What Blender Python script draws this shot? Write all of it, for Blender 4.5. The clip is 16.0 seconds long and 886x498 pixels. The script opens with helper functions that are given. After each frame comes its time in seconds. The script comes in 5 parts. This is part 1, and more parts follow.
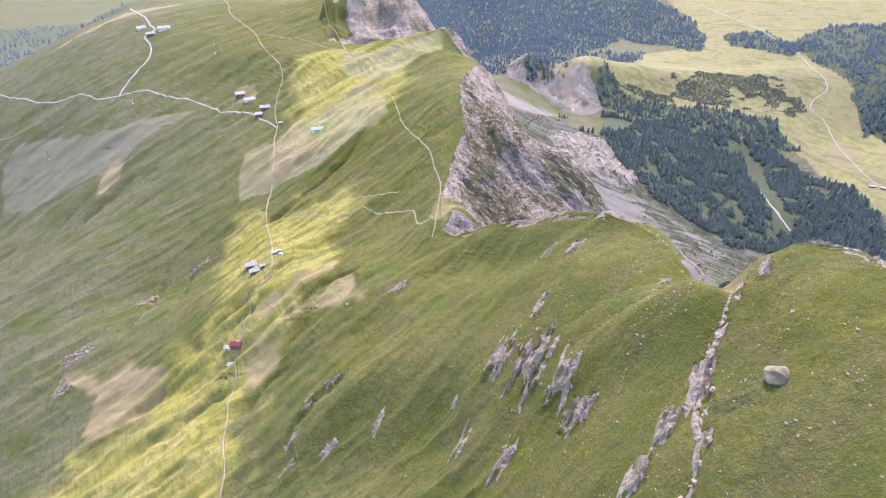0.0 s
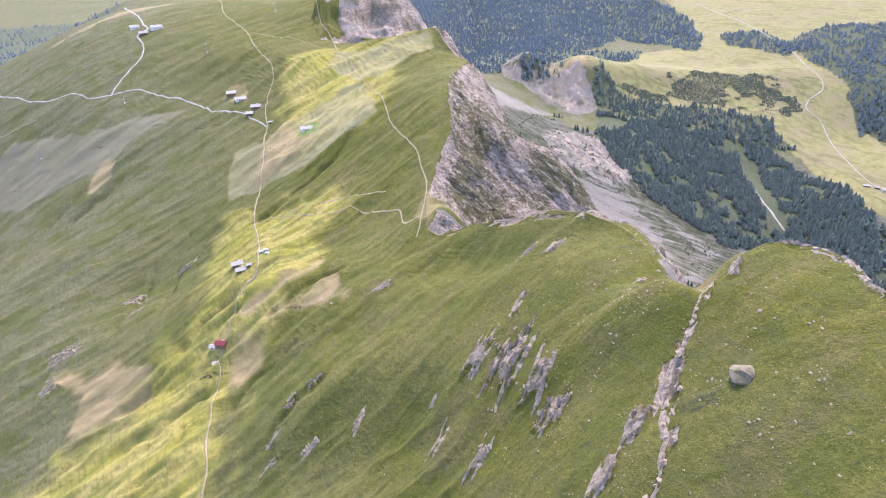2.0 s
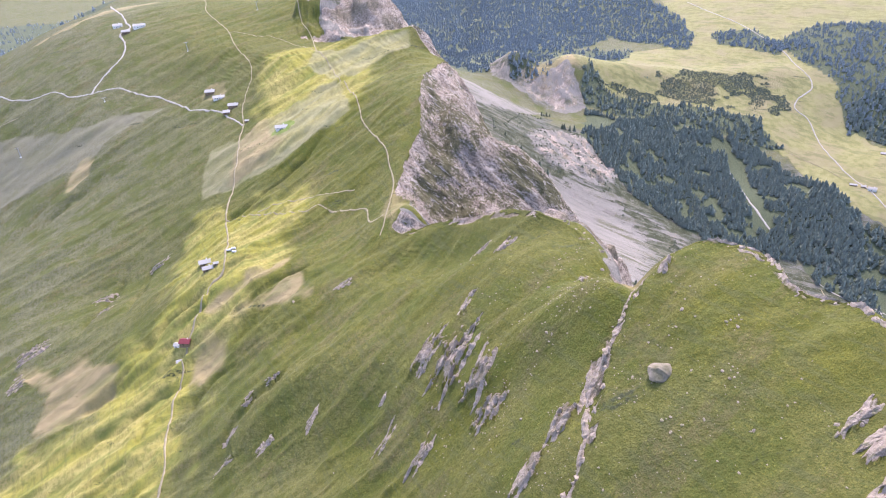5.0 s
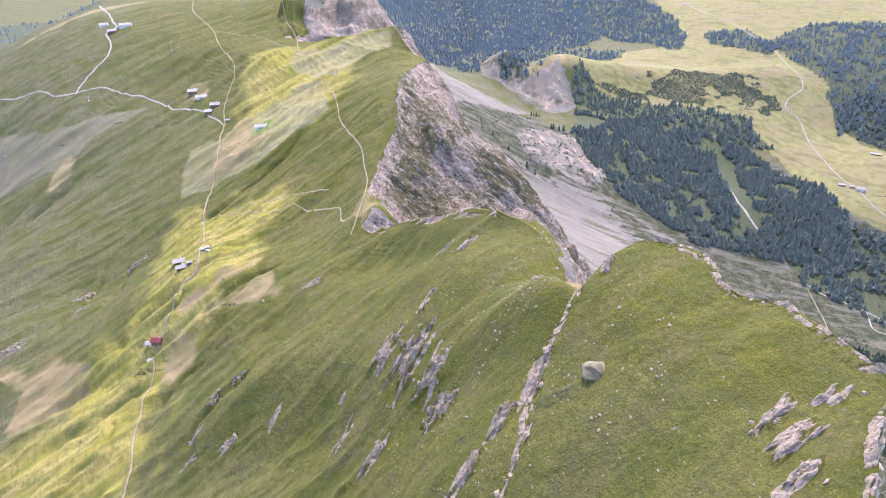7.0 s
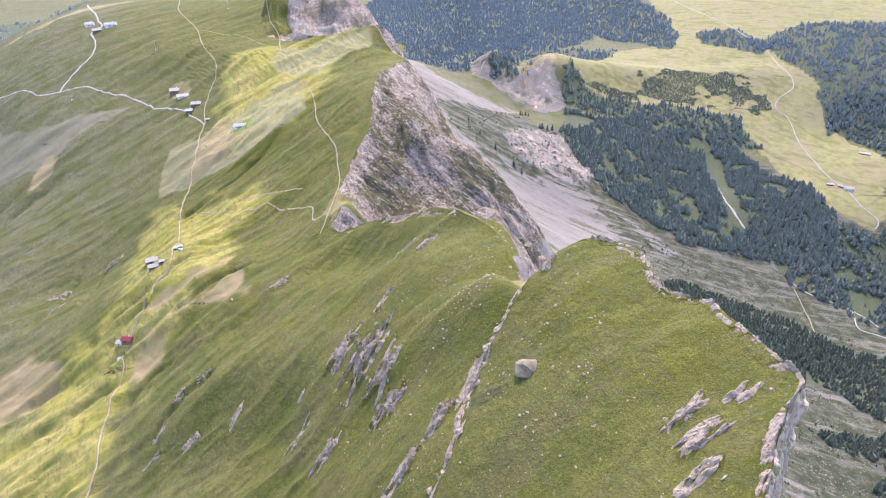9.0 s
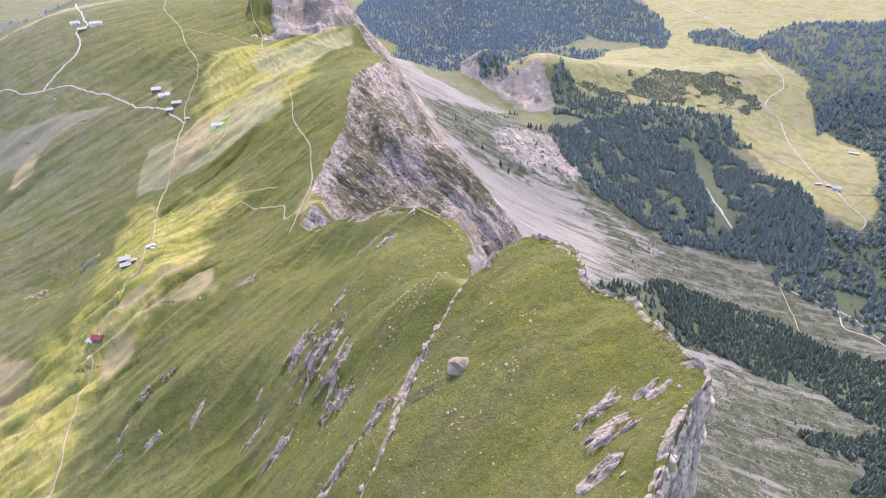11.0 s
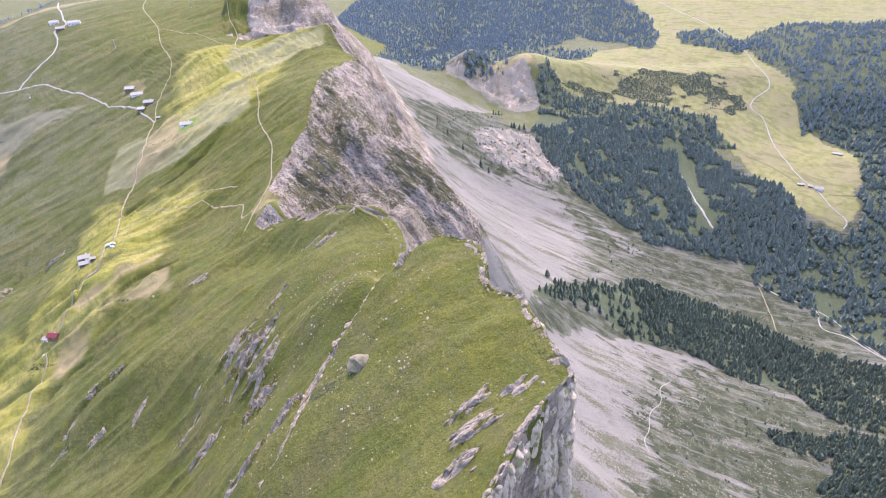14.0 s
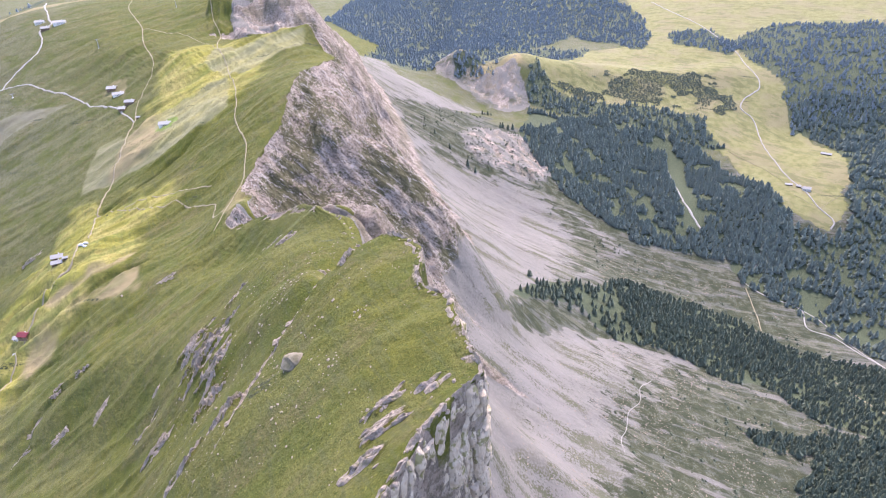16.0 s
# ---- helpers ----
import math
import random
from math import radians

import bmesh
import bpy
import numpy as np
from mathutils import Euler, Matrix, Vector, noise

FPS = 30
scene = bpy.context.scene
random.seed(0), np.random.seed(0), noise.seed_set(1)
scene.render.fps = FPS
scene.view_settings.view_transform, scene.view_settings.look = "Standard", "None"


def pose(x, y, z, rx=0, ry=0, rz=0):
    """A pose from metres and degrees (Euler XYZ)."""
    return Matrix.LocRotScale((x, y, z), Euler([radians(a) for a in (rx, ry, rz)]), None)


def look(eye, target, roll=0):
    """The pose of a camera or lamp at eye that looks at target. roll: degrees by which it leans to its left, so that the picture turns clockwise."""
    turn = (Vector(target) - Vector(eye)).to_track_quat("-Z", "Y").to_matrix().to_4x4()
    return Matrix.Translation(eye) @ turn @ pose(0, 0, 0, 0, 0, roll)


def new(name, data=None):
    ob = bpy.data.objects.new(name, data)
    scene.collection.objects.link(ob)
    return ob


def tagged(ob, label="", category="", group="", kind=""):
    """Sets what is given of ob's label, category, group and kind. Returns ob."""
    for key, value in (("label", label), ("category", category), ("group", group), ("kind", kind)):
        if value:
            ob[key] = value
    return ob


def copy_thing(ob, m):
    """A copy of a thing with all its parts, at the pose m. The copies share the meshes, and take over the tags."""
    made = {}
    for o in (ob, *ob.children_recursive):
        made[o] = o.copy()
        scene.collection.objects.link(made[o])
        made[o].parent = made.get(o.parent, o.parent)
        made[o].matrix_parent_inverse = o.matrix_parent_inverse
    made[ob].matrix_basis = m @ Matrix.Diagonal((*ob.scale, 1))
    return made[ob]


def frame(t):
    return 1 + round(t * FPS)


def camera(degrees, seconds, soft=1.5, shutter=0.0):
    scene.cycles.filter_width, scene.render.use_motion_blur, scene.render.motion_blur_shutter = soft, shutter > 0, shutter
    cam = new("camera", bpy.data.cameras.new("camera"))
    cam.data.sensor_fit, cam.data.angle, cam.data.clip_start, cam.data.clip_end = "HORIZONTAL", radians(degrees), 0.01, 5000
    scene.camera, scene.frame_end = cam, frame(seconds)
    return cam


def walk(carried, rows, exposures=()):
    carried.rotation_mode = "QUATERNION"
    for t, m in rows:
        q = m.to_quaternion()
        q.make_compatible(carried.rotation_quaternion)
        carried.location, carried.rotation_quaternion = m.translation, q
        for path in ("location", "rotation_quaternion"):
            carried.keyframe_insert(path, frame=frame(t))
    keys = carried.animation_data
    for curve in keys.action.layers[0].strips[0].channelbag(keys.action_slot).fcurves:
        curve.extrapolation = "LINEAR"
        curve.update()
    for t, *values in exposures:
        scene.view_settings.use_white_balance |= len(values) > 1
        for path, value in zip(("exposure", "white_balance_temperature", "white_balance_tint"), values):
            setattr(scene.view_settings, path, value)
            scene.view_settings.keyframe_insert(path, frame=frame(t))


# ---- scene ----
cam = camera(71.6, 16.0, soft=1.1)
EXPOSURE, WHITE = 2.3, 6450.0
METRES, EYE, TILT, LEAN, TURN = 190.0, 750.0, -30.0, 3.0, 0.0
ROWS = [
    (0.0, 0.0, 0.0, 0.0, -0.0, 0.0, 0.0),
    (0.5, 0.0138, -0.0002, -0.0001, 0.01, -0.02, -0.01),
    (1.0, 0.0303, -0.0008, -0.0, 0.02, -0.03, -0.01),
    (1.5, 0.0495, -0.001, -0.0002, 0.02, -0.04, -0.02),
    (2.0, 0.071, -0.0013, -0.0004, 0.03, -0.06, -0.02),
    (2.5, 0.0944, -0.0017, -0.0005, 0.05, -0.08, -0.03),
    (3.0, 0.1197, -0.0022, -0.0006, 0.05, -0.1, -0.04),
    (3.5, 0.1468, -0.0027, -0.0007, 0.06, -0.14, -0.04),
    (4.0, 0.1759, -0.0031, -0.001, 0.05, -0.14, -0.04),
    (6.5, 0.3382, -0.0109, -0.0028, 0.05, -0.19, -0.1),
    (7.0, 0.3724, -0.0123, -0.0033, 0.04, -0.19, -0.12),
    (7.5, 0.4067, -0.0136, -0.0036, 0.03, -0.2, -0.12),
    (8.0, 0.4413, -0.0152, -0.0041, 0.03, -0.21, -0.13),
    (8.5, 0.4762, -0.0167, -0.0047, 0.03, -0.23, -0.12),
    (9.0, 0.511, -0.0178, -0.0054, 0.02, -0.24, -0.13),
    (11.5, 0.686, -0.0241, -0.0084, 0.0, -0.29, -0.19),
    (12.0, 0.7208, -0.0257, -0.009, 0.0, -0.29, -0.21),
    (12.5, 0.7556, -0.0269, -0.0097, 0.01, -0.29, -0.22),
    (13.0, 0.7906, -0.0279, -0.0105, 0.0, -0.28, -0.23),
    (13.5, 0.8252, -0.0297, -0.0107, -0.02, -0.29, -0.27),
    (14.0, 0.8603, -0.0309, -0.0113, -0.02, -0.28, -0.28),
    (14.5, 0.8954, -0.0325, -0.0118, -0.02, -0.28, -0.29),
    (15.0, 0.9305, -0.0329, -0.0126, -0.02, -0.27, -0.29),
    (15.5, 0.9657, -0.0347, -0.0129, -0.02, -0.28, -0.32),
    (16.0, 0.9992, -0.0344, -0.0141, -0.05, -0.26, -0.29),
]
walk(cam, [(t, pose(0, 0, EYE, TILT, LEAN, TURN) @ pose(METRES * x, METRES * y, METRES * z, 90 + pitch, roll, yaw)) for t, x, y, z, yaw, pitch, roll in ROWS],
     exposures=[(0.0, EXPOSURE, WHITE, 26.0), (16.0, EXPOSURE, WHITE, 26.0)])

# ---- light ----
SUN_AZ, SUN_EL = radians(14), radians(54)  # azimuth from +y towards +x
sun_way = Vector((math.sin(SUN_AZ) * math.cos(SUN_EL), math.cos(SUN_AZ) * math.cos(SUN_EL), math.sin(SUN_EL)))
world = bpy.data.worlds.new("sky")
scene.world = world
world.use_nodes = True
wn = world.node_tree.nodes
sky = wn.new("ShaderNodeTexSky")
sky.sky_type, sky.sun_disc = "NISHITA", False
sky.sun_elevation, sky.sun_rotation = SUN_EL, SUN_AZ
sky.altitude, sky.air_density, sky.dust_density, sky.ozone_density = 1500, 1.0, 5.0, 0.5
wn["Background"].inputs["Strength"].default_value = 0.16
world.node_tree.links.new(sky.outputs["Color"], wn["Background"].inputs["Color"])
sun = new("sun", bpy.data.lights.new("sun", "SUN"))
sun.data.energy, sun.data.angle, sun.data.color = 1.45, radians(7.0), (1.0, 0.94, 0.84)
sun.matrix_world = look(sun_way * 1000, (0, 0, 0))

# ---- noise ----


def lattice(ix, iy, seed):
    h = (ix.astype(np.int64) * 374761393 + iy.astype(np.int64) * 668265263 + seed * 2147483647) & 0xFFFFFFFF
    h = ((h ^ (h >> 13)) * 1274126177) & 0xFFFFFFFF
    return ((h ^ (h >> 16)) & 0xFFFF) / 65535.0


def value_noise(x, y, seed=0):
    """Smooth noise from -1 to 1 over the plane, one lump a unit."""
    fx, fy = np.floor(x), np.floor(y)
    tx, ty = x - fx, y - fy
    tx, ty = tx * tx * tx * (tx * (6 * tx - 15) + 10), ty * ty * ty * (ty * (6 * ty - 15) + 10)
    a, b = lattice(fx, fy, seed), lattice(fx + 1, fy, seed)
    c, d = lattice(fx, fy + 1, seed), lattice(fx + 1, fy + 1, seed)
    return 2 * (a + (b - a) * tx + (c - a) * ty + (a - b - c + d) * tx * ty) - 1


def fractal(x, y, seed=0, octaves=4, gain=0.5):
    total, amp, norm = 0.0, 1.0, 0.0
    for k in range(octaves):
        total = total + amp * value_noise(x * 2 ** k + 17.3 * k, y * 2 ** k - 9.1 * k, seed + 31 * k)
        norm += amp
        amp *= gain
    return total / norm


def ridged(x, y, seed=0, octaves=4, gain=0.55):
    total, amp, norm = 0.0, 1.0, 0.0
    for k in range(octaves):
        total = total + amp * (1 - 2 * np.abs(value_noise(x * 2 ** k + 5.7 * k, y * 2 ** k + 3.3 * k, seed + 13 * k)))
        norm += amp
        amp *= gain
    return total / norm


def smooth(a, b, x):
    t = np.clip((x - a) / (b - a), 0, 1)
    return t * t * (3 - 2 * t)


# ---- the lie of the land ----

CREST = [
    (-900, 120, 560), (-400, 150, 590), (0, 165, 600), (55, 154, 602), (93, 168, 611), (104, 174, 614),
    (115, 180, 616), (123, 186, 617), (131, 195, 618), (141, 192, 618), (153, 190, 618), (168, 188, 616),
    (177, 186.5, 614), (183, 182.5, 612.5), (190, 176, 610), (199, 172, 610), (208, 174, 610), (220, 174, 609),
    (231, 169, 608), (238, 162, 607), (243, 154, 604), (256, 146, 590), (267, 137, 567), (284, 130, 556),
    (308, 126, 561), (330, 121, 562), (345, 111, 564), (358, 96, 565), (384, 79, 554), (410, 56, 535),
    (426, 36, 525), (437, 21, 516), (445, 8, 507), (455, -1, 503), (470, -11, 504), (484, -14, 506),
    (502, -16, 506), (526, -12, 510), (570, -2, 526), (611, 12, 541), (660, 8, 556), (718, 12, 566),
    (770, 25, 562), (822, 37, 557), (850, 16, 562), (890, -8, 591), (915, -40, 577), (950, -105, 556),
    (985, -150, 550), (1040, -165, 576), (1100, -165, 606), (1200, -200, 618), (1400, -260, 560), (1700, -200, 420),
    (2000, -60, 300), (2500, 60, 225), (5200, 90, 330),
]
LEFT_U = [-5200, -2500, -1300, -750, -460, -290, -170, -90, -35]
RIGHT_U = [15, 40, 80, 130, 190, 270, 370, 500, 680, 950, 1400, 2200, 5200]
SECTIONS = {}


def section(y, left, right):
    """Heights of the ground across the ridge at y: on the pasture side and on the cliff side."""
    SECTIONS[y] = (left, right)


section(-900, (-420, 41, 260, 370, 436, 479, 511, 534, 549), (501, 426, 347, 307, 265, 216, 163, 108, 52, 0, -47, -96, -180))
section(-100, (-420, -165, 106, 249, 351, 427, 489, 535, 571), (573, 489, 377, 322, 264, 199, 134, 70, 11, -39, -79, -120, -180))
section(100, (-420, -200, 80, 228, 329, 406, 481, 540, 589), (586, 490, 387, 327, 265, 199, 131, 67, 9, -40, -80, -120, -180))
section(170, (-420, -200, 78, 229, 323, 395, 469, 556, 597), (575, 477, 390, 331, 270, 202, 134, 68, 10, -40, -80, -120, -180))
section(240, (-420, -200, 78, 233, 322, 389, 456, 531, 590), (541, 459, 358, 289, 247, 207, 137, 71, 11, -39, -79, -119, -180))
section(275, (-420, -200, 79, 236, 324, 387, 447, 521, 561), (539, 474, 351, 273, 237, 195, 139, 73, 14, -37, -76, -115, -180))
section(330, (-420, -200, 82, 240, 328, 393, 462, 508, 551), (555, 492, 403, 293, 242, 196, 144, 81, 22, -30, -70, -106, -180))
section(380, (-420, -200, 86, 243, 335, 386, 445, 489, 517), (563, 509, 462, 339, 280, 203, 155, 91, 31, -22, -63, -96, -180))
section(440, (-420, -200, 95, 252, 342, 393, 443, 470, 491), (533, 486, 523, 417, 308, 234, 178, 105, 41, -14, -56, -85, -162))
section(500, (-420, -200, 105, 265, 351, 397, 453, 466, 483), (506, 464, 484, 436, 346, 262, 186, 116, 50, -9, -50, -74, -134))
section(560, (-420, -200, 117, 278, 367, 396, 452, 480, 503), (506, 478, 471, 438, 352, 260, 185, 119, 53, -8, -45, -66, -108))
section(625, (-420, -193, 131, 291, 388, 425, 469, 503, 528), (524, 527, 510, 476, 384, 245, 179, 112, 50, -11, -43, -57, -80))
section(720, (-420, -162, 158, 314, 412, 465, 504, 536, 556), (548, 525, 444, 341, 298, 241, 161, 103, 42, -18, -39, -43, -42))
section(830, (-420, -119, 198, 357, 457, 500, 532, 550, 564), (549, 507, 432, 339, 293, 230, 176, 115, 35, -25, -27, -21, 2))
section(950, (-420, -69, 244, 402, 486, 518, 554, 558, 561), (566, 549, 518, 439, 356, 277, 209, 147, 61, -3, -3, 9, 50))
section(1080, (-420, -14, 287, 441, 526, 554, 567, 579, 588), (584, 573, 594, 541, 432, 335, 243, 170, 105, 37, 36, 48, 99))
section(1220, (-420, 42, 321, 470, 562, 580, 585, 592, 600), (579, 572, 585, 533, 469, 365, 300, 230, 149, 102, 89, 90, 151))
section(1400, (-420, 108, 350, 468, 563, 579, 579, 570, 564), (537, 527, 517, 483, 442, 391, 334, 262, 215, 134, 124, 141, 216))
section(1560, (-299, 161, 368, 474, 572, 557, 537, 517, 500), (475, 462, 443, 421, 396, 364, 324, 264, 221, 186, 132, 180, 268))
section(1680, (-212, 197, 378, 465, 516, 513, 491, 467, 446), (421, 407, 387, 371, 354, 334, 319, 314, 251, 210, 190, 217, 301))
section(1760, (-162, 216, 383, 456, 483, 479, 457, 433, 411), (387, 373, 355, 343, 330, 314, 298, 315, 274, 227, 225, 243, 318))
section(1900, (-95, 240, 384, 434, 440, 428, 405, 380, 358), (338, 326, 310, 305, 300, 294, 287, 283, 268, 249, 265, 278, 343))
section(2300, (31, 276, 369, 381, 366, 343, 314, 288, 268), (265, 250, 235, 245, 253, 258, 258, 252, 247, 289, 322, 340, 404))
section(3200, (203, 307, 329, 319, 296, 271, 249, 237, 239), (238, 219, 208, 214, 222, 233, 246, 263, 291, 332, 371, 408, 545))
section(5200, (456, 294, 238, 228, 239, 261, 286, 307, 321), (276, 227, 196, 203, 214, 231, 253, 283, 320, 368, 432, 520, 560))

CY, CX, CZ = (np.array(c, float) for c in zip(*CREST))
YS = np.array(sorted(SECTIONS), float)
LEFT_Z = np.array([SECTIONS[y][0] + (float(np.interp(y, CY, CZ)),) for y in sorted(SECTIONS)])
RIGHT_Z = np.array([(float(np.interp(y, CY, CZ)),) + SECTIONS[y][1] for y in sorted(SECTIONS)])
LEFT_N, RIGHT_N = np.array(LEFT_U + [0], float), np.array([0] + RIGHT_U, float)
# the smoothed axis of the ridge, about which the crest winds
GRID_Y = np.arange(-900, 5201, 5.0)
SPREAD = np.interp(GRID_Y, [0, 300, 800, 1500, 5200], [90, 90, 120, 250, 400])
GRID_X = np.interp(GRID_Y, CY, CX)
AXIS = np.array([np.average(GRID_X, weights=np.exp(-((GRID_Y - a) / (0.6 * w)) ** 2)) for a, w in zip(GRID_Y, SPREAD)])


def tangents(xs, v, axis):
    """Slopes of a smooth curve through the knots v at xs."""
    v = np.moveaxis(v, axis, 0)
    h = np.diff(xs).reshape([-1] + [1] * (v.ndim - 1))
    d = np.diff(v, axis=0) / h
    m = np.concatenate([d[:1], (d[:-1] * h[1:] + d[1:] * h[:-1]) / (h[1:] + h[:-1]), d[-1:]])
    return np.moveaxis(m, 0, axis)


def basis(xs, x):
    x = np.clip(x, xs[0], xs[-1])
    i = np.clip(np.searchsorted(xs, x, side="right") - 1, 0, len(xs) - 2)
    h = xs[i + 1] - xs[i]
    t = (x - xs[i]) / h
    return i, ((2 * t - 3) * t * t + 1, ((t - 2) * t + 1) * t * h, (3 - 2 * t) * t * t, (t - 1) * t * t * h)


def table(xs, zs, u, y):
    """Bicubic height from the sections."""
    mu, my = tangents(xs, zs, 1), tangents(YS, zs, 0)
    muy = tangents(YS, mu, 0)
    i, a = basis(xs, u)
    j, b = basis(YS, y)
    z = 0.0
    for dj, (p, q) in enumerate(((0, 1), (2, 3))):
        for di, (r, s) in enumerate(((0, 1), (2, 3))):
            jj, ii = j + dj, i + di
            z = z + b[p] * (a[r] * zs[jj, ii] + a[s] * mu[jj, ii]) + b[q] * (a[r] * my[jj, ii] + a[s] * muy[jj, ii])
    return z


BENDS = np.array([np.average(GRID_X, weights=np.exp(-((GRID_Y - a) / 22) ** 2)) for a in GRID_Y])


def winding(y):
    """The ridge's axis, how far its bends lie off it, and how far the crest's teeth lie off the bends."""
    axis, bends = np.interp(y, GRID_Y, AXIS), np.interp(y, GRID_Y, BENDS)
    jag = 2.0 * fractal(y / 14, y * 0, 3, 3) * smooth(-50, 50, y) * (1 - smooth(1100, 1300, y))
    return axis, bends - axis, np.clip(np.interp(y, CY, CX) - bends + jag, -11, 11)


def along_u(u, y):
    axis, bend, tooth = winding(y)
    return axis + u + bend * np.exp(-np.abs(u) / 90) + tooth * np.exp(-np.abs(u) / 13)


def across(x, y):
    """Distance across the ridge from its crest: minus on the pasture side."""
    axis, bend, tooth = winding(y)
    u = x - axis - bend - tooth
    for _ in range(40):
        u = 0.6 * u + 0.4 * (x - axis - bend * np.exp(-np.abs(u) / 90) - tooth * np.exp(-np.abs(u) / 13))
    return u


def base_z(u, y):
    left, right = table(LEFT_N, LEFT_Z, u, y), table(RIGHT_N, RIGHT_Z, u, y)
    i, b = basis(YS, y)
    at = LEFT_Z[:, -1]
    m = tangents(YS, at, 0)
    level = b[0] * at[i] + b[1] * m[i] + b[2] * at[i + 1] + b[3] * m[i + 1]
    return np.where(u < 0, left, right) + (np.interp(y, CY, CZ) - level) * np.exp(-np.abs(u) / 60)

# ---- what covers the ground, and its painted sun patches, as outlines in plan ----
ZONES = {}


def zone(kind, *outline):
    """Adds a patch of a kind of cover, or of painted sun."""
    ZONES.setdefault(kind, []).append(list(outline))


zone("pale", (-269, 697), (-253, 657), (-175, 662), (-134, 674), (-74, 702), (-104, 809), (-146, 777), (-189, 758), (-226, 748), (-272, 744))
zone("pale", (-155, 861), (-151, 901), (-76, 886), (-15, 885), (-9, 855), (-43, 833), (-81, 810), (-112, 814))
zone("earth", (-229, 761), (-220, 667), (-180, 669), (-164, 701), (-198, 763))
zone("earth", (-170, 432), (-159, 413), (-155, 389), (-171, 370), (-187, 383), (-188, 402), (-182, 413), (-187, 429))
zone("earth", (-391, 455), (-338, 445), (-320, 454), (-299, 439), (-272, 428), (-266, 409), (-285, 396), (-309, 384), (-328, 379), (-340, 394),
     (-341, 424))
zone("earth", (-490, 824), (-475, 813), (-471, 778), (-475, 765), (-489, 771), (-495, 807))
zone("earth", (-745, 1188), (-691, 1213), (-615, 1277), (-539, 1351), (-568, 1370), (-641, 1361), (-669, 1266), (-713, 1210))
zone("earth", (270, 1640), (320, 1700), (375, 1740), (392, 1700), (340, 1650), (300, 1625))
zone("earth", (126, 243), (133, 240), (139, 256), (141, 284), (130, 290), (125, 266))
zone("earth", (-182, 444), (-163, 457), (-130, 473), (-112, 490), (-107, 477), (-125, 460), (-145, 450), (-163, 443))
zone("earth", (-162, 438), (-141, 443), (-127, 453), (-120, 447), (-98, 452), (-83, 424), (-102, 417), (-132, 431), (-154, 425))
zone("earth", (-22, 470), (-12, 462), (-4, 472), (-5, 492), (-8, 520), (-14, 540), (-20, 518))
zone("earth", (238, 1613), (262, 1662), (287, 1691), (344, 1712), (380, 1700), (330, 1662), (277, 1624))
zone("earth", (195, 1690), (215, 1715), (240, 1705), (215, 1680))
zone("earth", (-318, 884), (-308, 902), (-288, 898), (-272, 876), (-274, 858), (-290, 852), (-306, 866))
# strips where sun breaks through the cloud, painted on as brighter turf
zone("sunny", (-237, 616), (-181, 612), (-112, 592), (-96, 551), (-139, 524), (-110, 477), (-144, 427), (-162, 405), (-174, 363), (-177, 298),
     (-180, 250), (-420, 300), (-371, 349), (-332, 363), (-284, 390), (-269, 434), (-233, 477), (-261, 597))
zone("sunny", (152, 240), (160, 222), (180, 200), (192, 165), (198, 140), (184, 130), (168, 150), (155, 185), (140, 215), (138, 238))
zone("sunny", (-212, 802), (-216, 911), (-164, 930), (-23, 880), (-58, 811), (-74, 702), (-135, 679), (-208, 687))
zone("scree", (-30, 1535), (71, 1269), (141, 1205), (218, 1160), (299, 1163), (371, 1171), (471, 1121), (528, 1057), (436, 912), (353, 799),
     (282, 724), (237, 604), (180, 560), (150, 623), (120, 731), (80, 806), (20, 1000), (-20, 1210))
zone("scree", (229, 621), (240, 601), (279, 636), (332, 682), (410, 726), (476, 735), (540, 725), (560, 690), (520, 640), (472, 592), (421, 582),
     (439, 541), (368, 496), (394, 466), (344, 403), (330, 200), (300, 0), (180, 0), (190, 314), (190, 560))
zone("scree", (-76, 1870), (55, 1477), (135, 1458), (274, 1495), (241, 1444), (137, 1348), (71, 1269), (19, 1336))
zone("scree", (83, 1763), (120, 1720), (180, 1690), (215, 1670), (270, 1650), (330, 1690), (365, 1719), (386, 1653), (392, 1585), (321, 1526),
     (258, 1556), (202, 1597), (156, 1615))
zone("scree", (196, 1260), (261, 1385), (321, 1383), (366, 1365), (407, 1313), (422, 1260), (357, 1189), (302, 1184), (250, 1176), (215, 1199))
zone("crag", (-205, 1010), (-150, 975), (-60, 965), (20, 960), (60, 1100), (0, 1300), (-190, 1300), (-205, 1150))
zone("debris", (371, 1171), (471, 1121), (528, 1057), (639, 1074), (737, 1015), (815, 933), (868, 831), (888, 757), (857, 710), (738, 910),
     (633, 948), (549, 967), (426, 873), (352, 794), (397, 1035))
zone("debris", (379, 671), (440, 705), (494, 707), (536, 723), (575, 702), (627, 696), (670, 690), (678, 655), (794, 619), (860, 520), (729, 400),
     (560, 330), (420, 250), (350, 300), (340, 420), (350, 448), (376, 499), (345, 516), (393, 595), (456, 671))
zone("debris", (64, 1266), (100, 1330), (176, 1362), (271, 1454), (213, 1315), (192, 1227), (208, 1192), (251, 1165), (314, 1166), (206, 1145), (139, 1130), (90, 1160))
zone("debris", (75, 1286), (148, 1294), (201, 1272), (214, 1189), (250, 1176), (291, 1174), (221, 1231), (169, 1226), (88, 1244))
